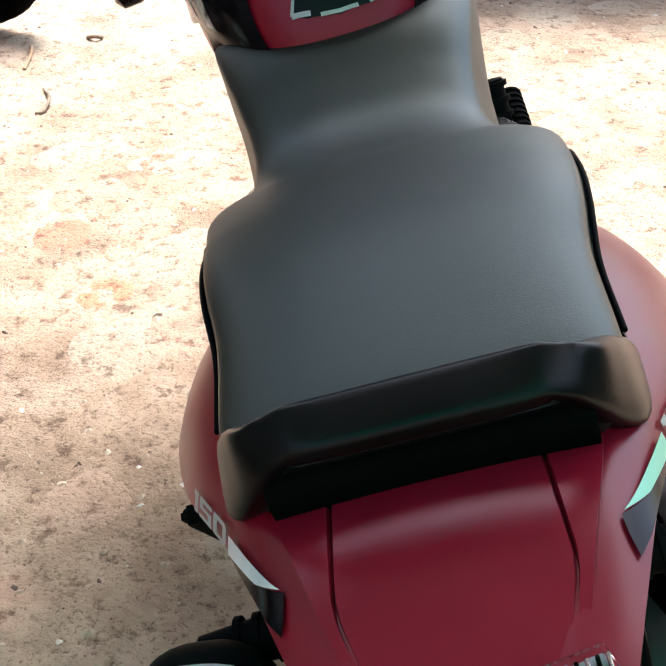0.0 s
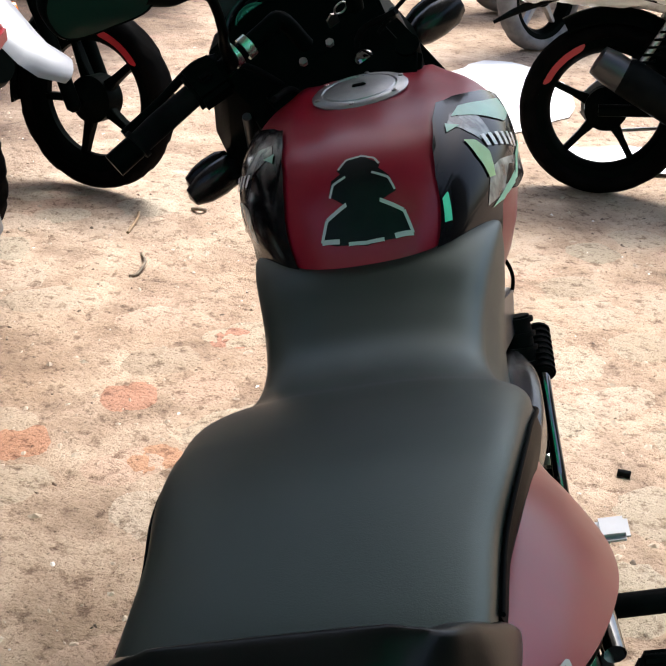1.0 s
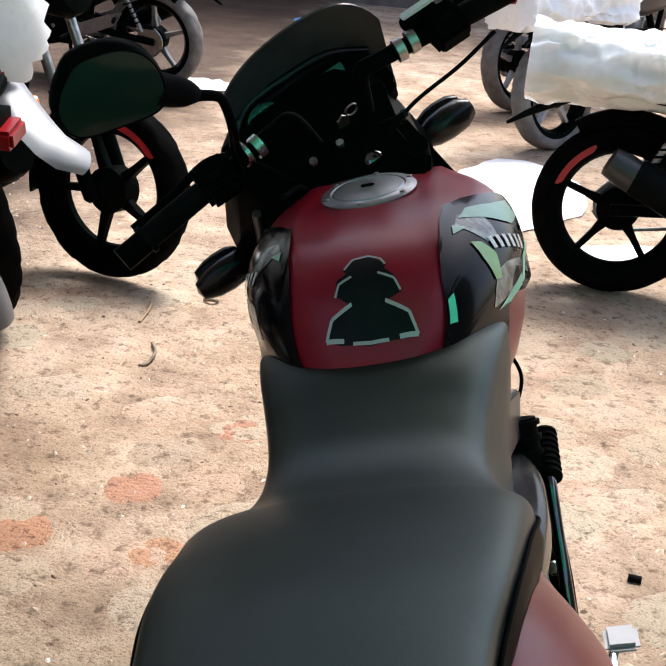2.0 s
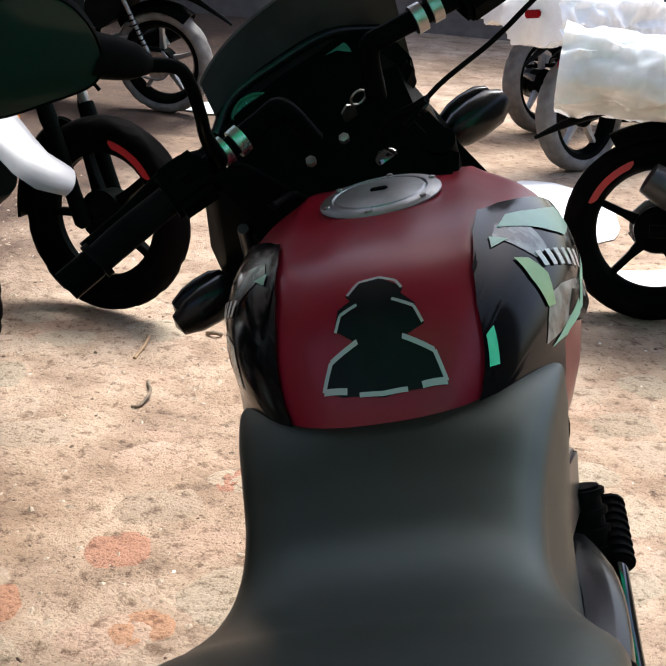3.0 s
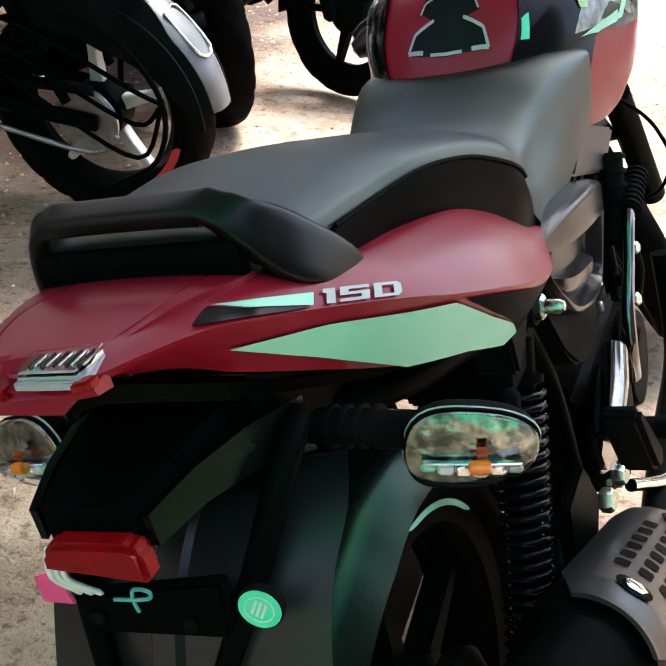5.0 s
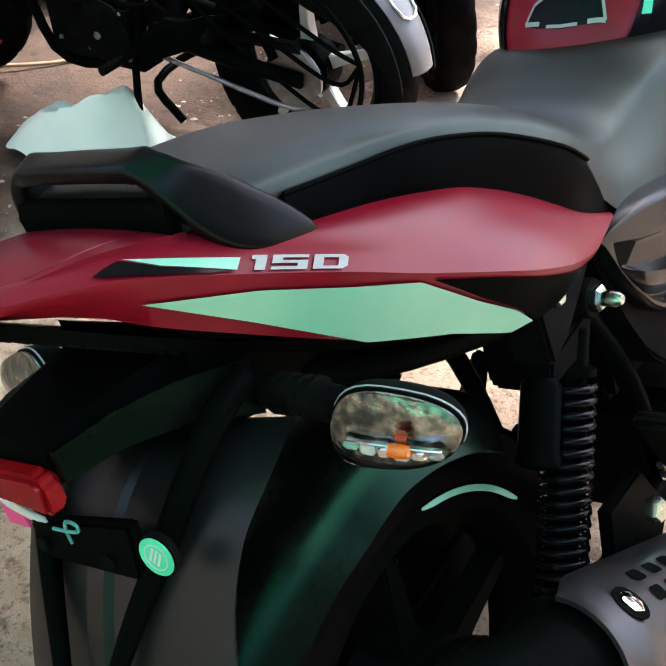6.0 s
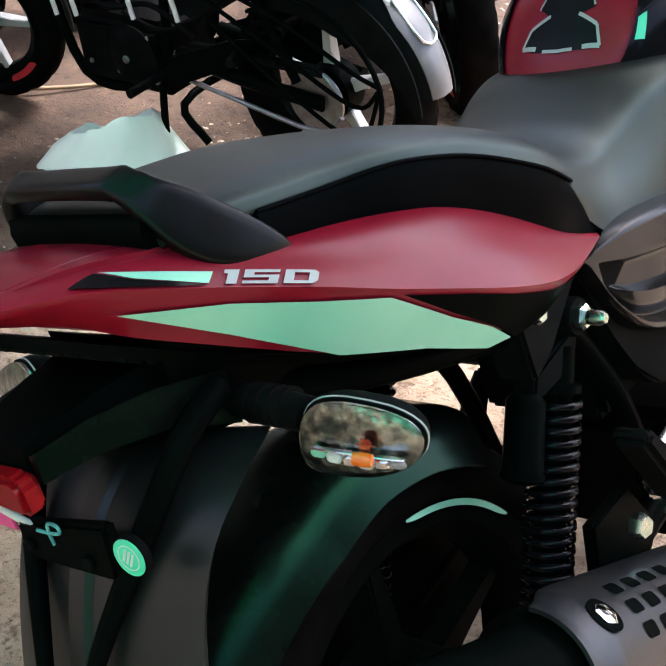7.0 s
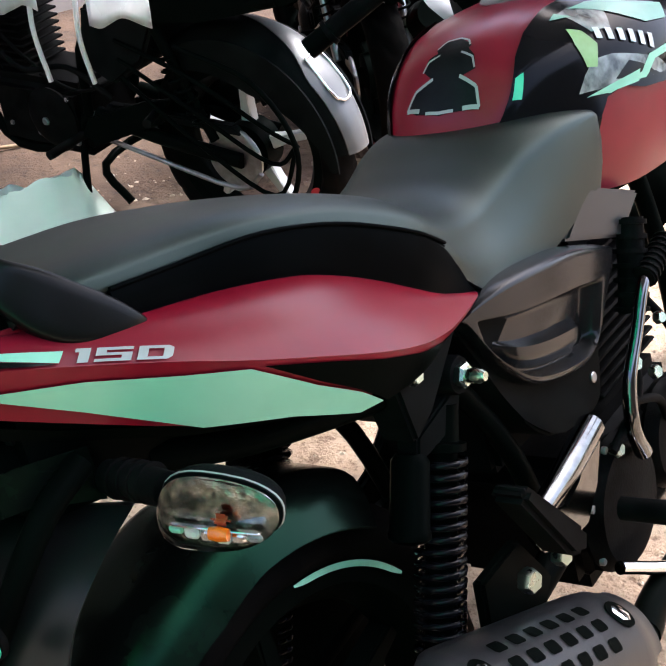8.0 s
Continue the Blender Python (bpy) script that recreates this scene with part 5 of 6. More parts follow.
st_part("kill_switch", block((0.232, 0.112, 0.338), (0.248, 0.124, 0.348), 0.003), REDF, "red switch button")
st_part("throttle_cable", tube([(0.268, 0.098, 0.262), (0.205, 0.097, 0.243), (0.130, 0.100, 0.228), (0.08, 0.10, 0.20)], 0.0030, 7, 5), RUBBER)
# mirror on the left
mirror = part("mirror", tube([(-0.120, 0.108, 0.325), (-0.124, 0.075, 0.40), (-0.122, 0.050, 0.455), (-0.117, 0.050, 0.495), (-0.121, 0.050, 0.520), (-0.150, 0.050, 0.547)], [0.010, 0.007, 0.006, 0.006, 0.006, 0.007], 10, 5), BLACK, forks, "black mirror on a bent stalk", ST)
face = curve([(-0.262, 0.664), (-0.236, 0.684), (-0.207, 0.680), (-0.184, 0.668), (-0.167, 0.646), (-0.161, 0.617), (-0.164, 0.586), (-0.175, 0.566), (-0.192, 0.562), (-0.226, 0.573), (-0.258, 0.585), (-0.275, 0.600), (-0.279, 0.622), (-0.275, 0.645), (-0.262, 0.664)], 4)[:-1]
mcx, mcz = -0.220, 0.622
rows = []
for y, f in ((0.072, 0.10), (0.071, 0.5), (0.068, 0.75), (0.062, 0.92), (0.054, 0.99), (0.046, 1.0), (0.040, 0.985), (0.037, 0.95), (0.038, 0.93), (0.039, 0.5), (0.039, 0.10)):
    rows.append([Vector((mcx + (q[0] - mcx) * f, y, mcz + (q[1] - mcz) * f)) for q in face])
part("mirror_shell", skin(rows), BLACK, mirror, "", ST, sharp=55)
part("mirror_glass", skin([[Vector((mcx + (q[0] - mcx) * f, y, mcz + (q[1] - mcz) * f)) for q in face] for y, f in ((0.0382, 0.05), (0.0372, 0.90), (0.0380, 0.925))]), MIRRORM, mirror, "dark tinted mirror glass", ST, sharp=50)
part("mirror_neck", tube([(-0.140, 0.052, 0.538), (-0.152, 0.052, 0.553), (-0.176, 0.053, 0.580)], [0.009, 0.016, 0.019], 12, 4), RUBBER, mirror, "", ST)
# clocks and cowl
st_part("headlamp_cowl", skin([[Vector((x * f, y, z)) for x, z in ((-w, zb), (-w * 1.02, zb + (zt - zb) * 0.45), (-w * 0.72, zt - 0.01), (-w * 0.3, zt + 0.008), (w * 0.3, zt + 0.008), (w * 0.72, zt - 0.01), (w * 1.02, zb + (zt - zb) * 0.45), (w, zb), (w * 0.5, zb - 0.04), (-w * 0.5, zb - 0.04))]
       for y, w, zb, zt, f in ((0.11, 0.150, -0.15, 0.15, 1), (0.19, 0.176, -0.15, 0.20, 1), (0.25, 0.165, -0.12, 0.20, 1), (0.31, 0.125, -0.07, 0.15, 1), (0.35, 0.08, -0.02, 0.08, 1))]), BLACK, "black headlamp cowl", sharp=30)
st_part("fork_cover", block((-0.125, -0.02, -0.22), (0.125, 0.16, 0.19), 0.03, 3), BLACK, "black cover over the forks")
st_part("cowl_flap", prism([(-0.175, 0.10), (-0.185, 0.16), (-0.12, 0.20), (-0.10, 0.0)], lambda a, b, h: Vector((a, h, b - 0.12)), 0.08, 0.15, 0.01), BLACK)
pod = st_part("clock_pod", prism([(-0.085, 0.205), (-0.080, 0.252), (-0.04, 0.272), (0.11, 0.272), (0.148, 0.250), (0.152, 0.19), (0.09, 0.155), (-0.03, 0.155)], lambda a, b, h: Vector((a, b, h + 0.25 * (b - 0.16))), 0.13, 0.172, 0.008, 3), BLACK, "black clock pod")
dm = Matrix.Translation((-0.040, 0.237, 0.1935)) @ pose(0, 0, 0, 14, 0, 0)
dial = part("tachometer", lathe([(0.001, 0), (0.027, 0), (0.027, 0.003), (0.030, 0.003), (0.031, 0.006), (0.028, 0.008), (0.0265, 0.004), (0.001, 0.004)], 36, ST @ dm), DIAL, pod, "round dark tachometer dial")
for k in range(9):
    a = radians(200 - 27 * k)
    part("tick", prism([(0.018, -0.0008), (0.0235, -0.0008), (0.0235, 0.0008), (0.018, 0.0008)], lambda u, v, h: ST @ dm @ Vector((u * math.cos(a) - v * math.sin(a), u * math.sin(a) + v * math.cos(a), h)), 0.0045, 0.0052, 0), TEAL, dial, smooth=False)
part("screen", block((-0.004, 0.205, 0.196), (0.098, 0.256, 0.199), 0.003), DIAL, pod, "dark green tinted digital display", ST @ Matrix.Translation((0, 0.23, 0.19)) @ pose(0, 0, 0, 14, 0, 0) @ Matrix.Translation((0, -0.23, -0.195)))
st_part("pod_visor", tube([(-0.092, 0.250, 0.196), (-0.05, 0.276, 0.206), (0.02, 0.280, 0.206), (0.09, 0.280, 0.198), (0.15, 0.270, 0.165)], 0.007, 10, 4), SHELLM)
rows = []
for u in np.linspace(-1, 1, 33):
    ring = []
    for t in np.linspace(0, 1, 13):
        ring.append(Vector((0.050 + (0.132 - 0.004 * t) * u, 0.292 - 0.010 * t - 0.020 * u * u, 0.060 + (0.228 - 0.010 * abs(u) ** 2 - (0.060 if u > 0 else 0.012) * abs(u) ** 5) * t)))
    rows.append(ring + [q + Vector((0, 0.004, 0)) for q in reversed(ring)])
st_part("windscreen", skin(rows), SCREENM, "small smoked windscreen", sharp=50)
st_part("ignition", lathe([(0.001, 0), (0.013, 0), (0.013, 0.009), (0.009, 0.012), (0.001, 0.012)], 20, pose(0.040, 0.078, 0.196)), DCHROME, "ignition lock")
st_part("key", prism([(-0.010, 0), (-0.011, 0.02), (0, 0.030), (0.011, 0.02), (0.010, 0)], lambda a, b, h: Vector((0.040 + a * 0.8, 0.150 + h, 0.205 + b * 0.8)), -0.0015, 0.0015, 0), KEYM, "key in the lock")
st_part("key_ring", tube([(0.056 + 0.010 * math.cos(a), 0.150, 0.228 + 0.010 * math.sin(a)) for a in np.linspace(0, 6.283, 14)], 0.0014, 6, 1), KEYM)
st_part("headlamp", lathe([(0.001, 0.0), (0.07, 0.0), (0.075, -0.02), (0.05, -0.06), (0.001, -0.07)], 28, aim((0, 0.345, 0.03), (0, 1, 0))), CLEAR)
for p, q in (((0.13, 0.15, 0.15), (0.145, 0.15, -0.12)), ((-0.13, 0.15, 0.15), (-0.145, 0.15, -0.10))):
    st_part("cowl_edge", tube([p, ((p[0] + q[0]) / 2 * 1.08, 0.16, 0.02), q], 0.007, 8, 4), PANEL)
for q in (((-0.10, 0.07, 0.26), (-0.06, 0.10, 0.20), (-0.05, 0.06, 0.10)), ((0.10, 0.07, 0.26), (0.05, 0.11, 0.20), (0.02, 0.07, 0.08)), ((-0.16, 0.09, 0.33), (-0.10, 0.15, 0.25), (-0.04, 0.12, 0.12))):
    st_part("cable", tube(q, 0.0045, 7, 5), RUBBER)
# front wheel and mudguard, in line with the steering
wheel(bike, ST @ Matrix.Translation((0, 0.045, -0.70)), BLACK, TYRE, 5, 0.295, 0.048, True)
rows = []
for a in np.linspace(radians(15), radians(95), 16):
    rows.append([Vector((0.065 * u, 0.045 + (0.335 - 0.03 * u * u) * math.cos(a), -0.70 + (0.335 - 0.03 * u * u) * math.sin(a))) for u in np.linspace(-1, 1, 9)] + [Vector((0.06 * u, 0.045 + (0.328 - 0.03 * u * u) * math.cos(a), -0.70 + (0.328 - 0.03 * u * u) * math.sin(a))) for u in np.linspace(1, -1, 5)])
st_part("front_mudguard", skin(rows), BLACK, "black front mudguard", parent=bike)

# ---- the other parked motorcycles ----
def parked_bike(label, hub, heading, lean=-9.0, paint=None, spoke_mat=None, tape=None, tyre_mat=None, guard="flap", guard_mat=None, wrap=False, muffler=None, group="parked motorcycles", res=60, steer=20.0, flap_rows=None):
    """A parked motorcycle. hub: ground point under the rear axle; heading: degrees from north towards west."""
    paint, guard_mat = paint or GLOSS, guard_mat or GREYP
    b = tagged(new("motorcycle"), label, "motorcycle", group)
    b.matrix_world = pose(hub[0], hub[1], 0, 0, 0, heading) @ pose(0, 0, 0, 0, lean, 0)
    wheel(b, pose(0, 0, 0.300), BLACK, tyre_mat, 5, 0.300, 0.060, True, tape, spoke_mat, res=res)
    fork = pose(0, 1.06, 0.86, 26, 0, 0) @ pose(0, 0, 0, 0, 0, steer)
    wheel(b, fork @ pose(0, 0.05, -0.645), BLACK, tyre_mat, 5, 0.290, 0.048, True, tape, spoke_mat, res=48)
    for sx in (1, -1):
        part("swing_arm", tube([(sx * 0.095, -0.03, 0.30), (sx * 0.10, 0.25, 0.33), (sx * 0.09, 0.45, 0.36)], 0.021, 10, 3), BLACK, b)
        part("shock_absorber", tube([(sx * 0.12, 0.03, 0.36), (sx * 0.125, 0.17, 0.66)], 0.013, 10, 2), BLACK if guard == "hugger" else STEEL, b)
        sp = [(sx * 0.12 + 0.026 * math.cos(a * 2.1) + sx * 0.003 * a / 10, 0.055 + 0.0045 * a + 0.026 * math.sin(a * 2.1) * 0.9, 0.40 + 0.0088 * a) for a in np.arange(0, 22, 0.33)]
        part("spring", tube(sp, 0.0045, 6, 1), BLACK, b)
        part("frame_tube", tube([(sx * 0.10, -0.20, 0.74), (sx * 0.11, 0.15, 0.68), (sx * 0.11, 0.42, 0.60), (sx * 0.10, 0.48, 0.36)], 0.014, 8, 4), BLACK, b)
        part("frame_tube", tube([(sx * 0.10, 0.48, 0.36), (sx * 0.10, 0.60, 0.24), (sx * 0.09, 0.85, 0.24), (sx * 0.06, 0.96, 0.55), (sx * 0.03, 1.00, 0.80)], 0.015, 8, 4), BLACK, b)
        leg = part("fork_leg", lathe([(0.010, 0.05), (0.017, 0.05), (0.017, -0.30), (0.010, -0.31)], 14, fork @ pose(sx * 0.09, 0.03, 0)), STEEL if muffler is None else BLACK, b, "bright fork tube")
        part("fork_slider", lathe([(0.012, -0.298), (0.026, -0.302), (0.027, -0.34), (0.024, -0.36), (0.024, -0.655), (0.01, -0.67)], 14, fork @ pose(sx * 0.09, 0.03, 0)), BLACK, leg, "black fork slider")
        part("handlebar", tube([(sx * 0.02, 0.0, 0.09), (sx * 0.12, 0.0, 0.14), (sx * 0.20, -0.04, 0.17), (sx * 0.35, -0.09, 0.17)], 0.011, 8, 4), BLACK, b, m=fork)
        part("grip", tube([(sx * 0.23, -0.05, 0.17), (sx * 0.35, -0.09, 0.17)], 0.017, 10, 2), RUBBER, b, m=fork)
        if guard == "flap":
            part("rear_indicator", lathe([(0.001, -0.04), (0.02, -0.03), (0.024, 0.0), (0.02, 0.03), (0.001, 0.04)], 14, pose(sx * 0.16, -0.23, 0.66, 0, 90, 0)), ORANGE, b, "orange indicator")
        part("footrest", tube([(sx * 0.12, 0.50, 0.30), (sx * 0.26, 0.50, 0.30)], 0.013, 8, 2), RUBBER, b)
        part("pillion_footrest", tube([(sx * 0.13, 0.20, 0.42), (sx * 0.22, 0.16, 0.43)], 0.012, 8, 2), RUBBER, b)
        part("hanger", prism([(0.15, 0.46), (0.24, 0.44), (0.46, 0.36), (0.50, 0.30), (0.44, 0.28), (0.20, 0.38)], lambda a, c, h: Vector((sx * h, a, c)), 0.115, 0.128, 0.004), ALLOY if muffler is None and guard != "hugger" else BLACK, b)
    eng = part("engine", block((-0.12, 0.48, 0.22), (0.12, 0.84, 0.44), 0.03, 3), ENGINE, b, "black finned engine")
    for sx in (1, -1):
        part("engine_cover", lathe([(0.02, 0), (0.085, 0), (0.09, 0.012), (0.06, 0.032), (0.001, 0.036)], 24, aim((sx * 0.115, 0.60, 0.34), (sx, 0, 0))), ENGINE, eng)
        bolt(eng, (sx * 0.150, 0.60, 0.34), (sx, 0, 0), 0.012, 0.008, ALLOY)
    for k in range(9):
        part("fin", block((-0.08, 0.70, 0.45 + 0.021 * k), (0.08, 0.88, 0.457 + 0.021 * k), 0.002, 1), ENGINE, eng)
    part("exhaust_pipe", tube([(0.05, 0.88, 0.56), (0.08, 0.98, 0.46), (0.10, 0.94, 0.26), (0.13, 0.70, 0.20), (0.15, 0.40, 0.24)], 0.019, 10, 5), BLACK if guard == "hugger" else STEEL, b)
    mf = part("silencer", lathe([(0.02, 0.0), (0.048, 0.04), (0.056, 0.12), (0.058, 0.42), (0.050, 0.47), (0.02, 0.47)], 20, aim((0.16, 0.36, 0.27), (0.05, -0.90, 0.43))), muffler or BLACK, b, "upswept silencer")
    part("heat_shield", lathe([(0.05, 0.10), (0.062, 0.11), (0.064, 0.36), (0.05, 0.38)], 20, aim((0.165, 0.36, 0.275), (0.05, -0.90, 0.43))), TEXT, mf)
    TB = [(0.36, 0.06, 0.80, 0.70), (0.42, 0.11, 0.87, 0.70), (0.55, 0.145, 0.945, 0.69), (0.70, 0.15, 0.965, 0.69), (0.85, 0.13, 0.95, 0.72), (0.95, 0.09, 0.90, 0.76)]
    part("tank", skin([[Vector((w * math.copysign(abs(math.cos(a)) ** 0.8, math.cos(a)), y, (zt + zb) / 2 + (zt - zb) / 2 * math.copysign(abs(math.sin(a)) ** 0.8, math.sin(a)))) for a in [2 * math.pi * k / 24 for k in range(24)]] for y, w, zt, zb in [tuple(q) for q in curve(TB, 3)]]), paint, b, "painted fuel tank", sharp=60)
    SB = [(-0.28, 0.07, 0.83, 0.78), (-0.20, 0.11, 0.85, 0.78), (0.0, 0.13, 0.835, 0.76), (0.18, 0.13, 0.80, 0.73), (0.34, 0.10, 0.79, 0.71), (0.42, 0.09, 0.81, 0.72)]
    seat2 = part("seat", skin([[Vector((w * math.copysign(abs(math.cos(a)) ** 0.6, math.cos(a)), y, (zt + zb) / 2 + (zt - zb) / 2 * math.copysign(abs(math.sin(a)) ** 0.6, math.sin(a)))) for a in [2 * math.pi * k / 20 for k in range(20)]] for y, w, zt, zb in [tuple(q) for q in curve(SB, 3)]]), VINYL, b, "black seat", sharp=60)
    if wrap:
        rows = []
        for y in np.linspace(-0.38, 0.46, 76):
            ring = []
            for k in range(72):
                a = 2 * math.pi * k / 72
                f = 1.04 + 0.20 * noise.noise((math.cos(a) * 2.0 + hub[0], y * 6, math.sin(a) * 2.0)) - 0.26 * abs(noise.noise((math.cos(a) * 2.6, y * 8, math.sin(a) * 2.6 + hub[1]))) - 0.12 * abs(noise.noise((math.cos(a) * 6 + hub[1], y * 17, math.sin(a) * 6)))
                ring.append(Vector((0.205 * f * math.copysign(abs(math.cos(a)) ** 0.7, math.cos(a)), y, 0.765 + (wrap if wrap is not True else 0) + (0.145 if math.sin(a) > 0 else 0.13) * f * math.copysign(abs(math.sin(a)) ** 0.7, math.sin(a)))))
            rows.append(ring)
        part("plastic_wrap", skin(rows), WRAP, b, "crumpled white plastic packing wrap", sharp=75)
    part("tail", skin([[Vector((x, y, z)) for x, z in ((-w, zb), (-w, zt), (w, zt), (w, zb))] for y, w, zt, zb in ((0.30, 0.12, 0.74, 0.64), (0.0, 0.135, 0.785, 0.68), (-0.22, 0.10, 0.81, 0.73), (-0.36, 0.05, 0.825, 0.78))]), paint, b, "tail panel")
    part("tail_lamp", block((-0.05, -0.39, 0.765), (0.05, -0.35, 0.805), 0.008), REDLENS, b, "red tail lamp")
    part("grab_rail", tube([(-0.12, -0.02, 0.83), (-0.12, -0.24, 0.86), (-0.07, -0.34, 0.87), (0.07, -0.34, 0.87), (0.12, -0.24, 0.86), (0.12, -0.02, 0.83)], 0.011, 8, 4), BLACK, b)
    part("side_panel", prism([(0.14, 0.70), (0.40, 0.68), (0.44, 0.52), (0.34, 0.47), (0.22, 0.55)], lambda a, c, h: Vector((h, a, c)), -0.13, 0.13, 0.01), TEXT, b)
    # rear mudguard
    R0, a0, a1, w0 = (0.345, 55, 172, 0.085) if guard == "hugger" else (0.345, 40, 125, 0.075)
    rows = []
    for a in np.linspace(radians(a0), radians(a1), 30):
        flare = 1.0 - 0.25 * max(0, (math.degrees(a) - a1 + 40) / 40) if guard == "hugger" else 1.0
        rows.append([Vector((w0 * flare * u, (R0 - 0.05 * abs(u) ** 3) * math.cos(a), 0.30 + (R0 - 0.05 * abs(u) ** 3) * math.sin(a))) for u in np.linspace(-1, 1, 11)] + [Vector((w0 * flare * 0.96 * u, (R0 - 0.006 - 0.05 * abs(u) ** 3) * math.cos(a), 0.30 + (R0 - 0.006 - 0.05 * abs(u) ** 3) * math.sin(a))) for u in np.linspace(1, -1, 5)])
    mg = part("rear_mudguard", skin(rows), TEXT if guard == "hugger" else BLACK, b, "rear mudguard", sharp=50)
    if guard == "hugger":
        strip = []
        for a in np.linspace(radians(a0 + 20), radians(a1), 26):
            k = min(1.0, (math.degrees(a) - a0 - 20) / 60)
            strip.append([Vector((w0 * (1.02 - 0.25 * max(0, (math.degrees(a) - a1 + 40) / 40)) * u, (R0 + d - 0.05 * abs(u) ** 3) * math.cos(a), 0.30 + (R0 + d - 0.05 * abs(u) ** 3) * math.sin(a))) for d, us in ((0.003, np.linspace(0.6 - 1.3 * k, 1.0, 8)), (0.0005, np.linspace(1.0, 0.6 - 1.3 * k, 4))) for u in us])
        part("guard_strip", skin(strip), guard_mat, mg, "silver strip along the mudguard", sharp=50)
    if guard == "hugger":
        for sx in (1, -1):
            fin = skin([[Vector((sx * (w0 + 0.002), r * math.cos(a), 0.30 + r * math.sin(a))) for r in (0.20 + 0.10 * abs((math.degrees(a) - 110) / 70) ** 1.5, 0.318)] + [Vector((sx * (w0 - 0.004), r * math.cos(a), 0.30 + r * math.sin(a))) for r in (0.318, 0.20 + 0.10 * abs((math.degrees(a) - 110) / 70) ** 1.5)] for a in np.linspace(radians(60), radians(178), 22)])
            part("guard_side", fin, TEXT, mg, "grained black side of the mudguard")
        fr = [(-0.030, 128), (0.030, 128), (0.030, 148), (-0.030, 148), (-0.030, 128)]
        part("guard_plate", tube([(x, 0.350 * math.cos(radians(a)), 0.30 + 0.350 * math.sin(radians(a))) for x, a in fr], 0.004, 6, 3), CHROME, mg, "bright frame of the reflector")
    if flap_rows:
        inv = b.matrix_world.inverted()
        rows = [[inv @ Vector(p).lerp(Vector(q), u) + Vector((0, -0.02 * (1 - (2 * u - 1) ** 2), 0)) for u in np.linspace(0, 1, 7)] for p, q in flap_rows]
        part("mudguard_flap", skin([r + [v + Vector((0, 0.02, 0.006)) for v in reversed(r)] for r in rows]), guard_mat, mg, "white mudguard flap", sharp=50)
        holder = part("plate_holder", block((-0.09, -0.03, -0.012), (0.09, 0.03, 0.012), 0.005), TEXT, mg, "black plate holder", inv @ pose(-1.43, 2.25, 0.785, 0, 24, -12))
        part("lamp", block((0.060, -0.018, 0.010), (0.085, 0.018, 0.028), 0.005), REDF, holder, "red lamp", inv @ pose(-1.43, 2.25, 0.785, 0, 24, 78))
    if guard == "flap":
        fl = skin([[Vector((w * u, y - 0.02 * (1 - u * u), z + 0.01 * (1 - u * u))) for u in (-1, -0.6, -0.2, 0.2, 0.6, 1)] + [Vector((w * u, y + 0.012, z)) for u in (1, -1)] for y, z, w in [tuple(q) for q in curve([(-0.08, 0.80, 0.05), (-0.15, 0.75, 0.06), (-0.23, 0.68, 0.062), (-0.29, 0.615, 0.058), (-0.305, 0.59, 0.045)], 4)]])
        mgf = part("mudguard_flap", fl, guard_mat, mg, "white mudguard flap")
        part("flap_reflector", block((-0.025, -0.185, 0.745), (0.025, -0.160, 0.775), 0.004), REDLENS, mgf, "red reflector")
    if guard == "short":
        part("mudguard_tail", tube([(0, -0.06, 0.70), (0, -0.20, 0.665), (0, -0.34, 0.60), (0, -0.43, 0.545)], [0.026, 0.018, 0.014, 0.006], 8, 4), TEXT, mg, "thin black tail of the mudguard")
    # chain side
    part("sprocket", lathe([(0.03, -0.004), (0.085, -0.004), (0.085, 0.004), (0.03, 0.004)], 30, aim((-0.085, 0, 0.30), (1, 0, 0))), STEEL, b)
    part("chain", tube([(-0.09, -0.08, 0.33), (-0.09, 0.0, 0.388), (-0.09, 0.30, 0.372), (-0.09, 0.50, 0.35), (-0.09, 0.50, 0.30), (-0.09, 0.25, 0.25), (-0.09, 0.0, 0.213), (-0.09, -0.08, 0.27)], 0.007, 6, 3), ALLOY, b, "oily drive chain")
    part("chain_guard", prism([(-0.02, 0.40), (0.40, 0.40), (0.42, 0.38), (-0.04, 0.375)], side, -0.105, -0.078, 0.004), TEXT, b)
    if guard == "hugger":
        for k in range(3):
            part("leg_guard", tube([(-0.13, 0.30, 0.60 - 0.05 * k), (-0.165, 0.05, 0.55 - 0.09 * k), (-0.16, -0.17, 0.44 - 0.09 * k), (-0.14, -0.24, 0.40)], 0.006, 8, 5), BLACK, b, "thin black guard bar")
        part("leg_guard", tube([(-0.16, 0.08, 0.62), (-0.165, -0.14, 0.56), (-0.165, -0.25, 0.42), (-0.16, -0.22, 0.26), (-0.15, -0.08, 0.16)], 0.007, 8, 5), BLACK, b, "thin black guard bar")
    if guard == "hugger":
        for y0, y1 in ((0.10, 0.30), (0.46, 0.86)):
            rows = []
            for y in np.linspace(y0, y1, 16):
                zb = 0.68 + 0.05 * noise.noise((y * 9, 2.0, 0))
                ring = [Vector((-0.185 - 0.03 * noise.noise((y * 11, z * 5, 1.0)) - 0.05 * (0.95 - z), y, z)) for z in np.linspace(0.95, zb, 12)]
                rows.append(ring + [q + Vector((0.003, 0, 0)) for q in reversed(ring)])
            part("plastic_wrap", skin(rows), WRAP, b, "pale plastic sheet hanging over the side", sharp=170)
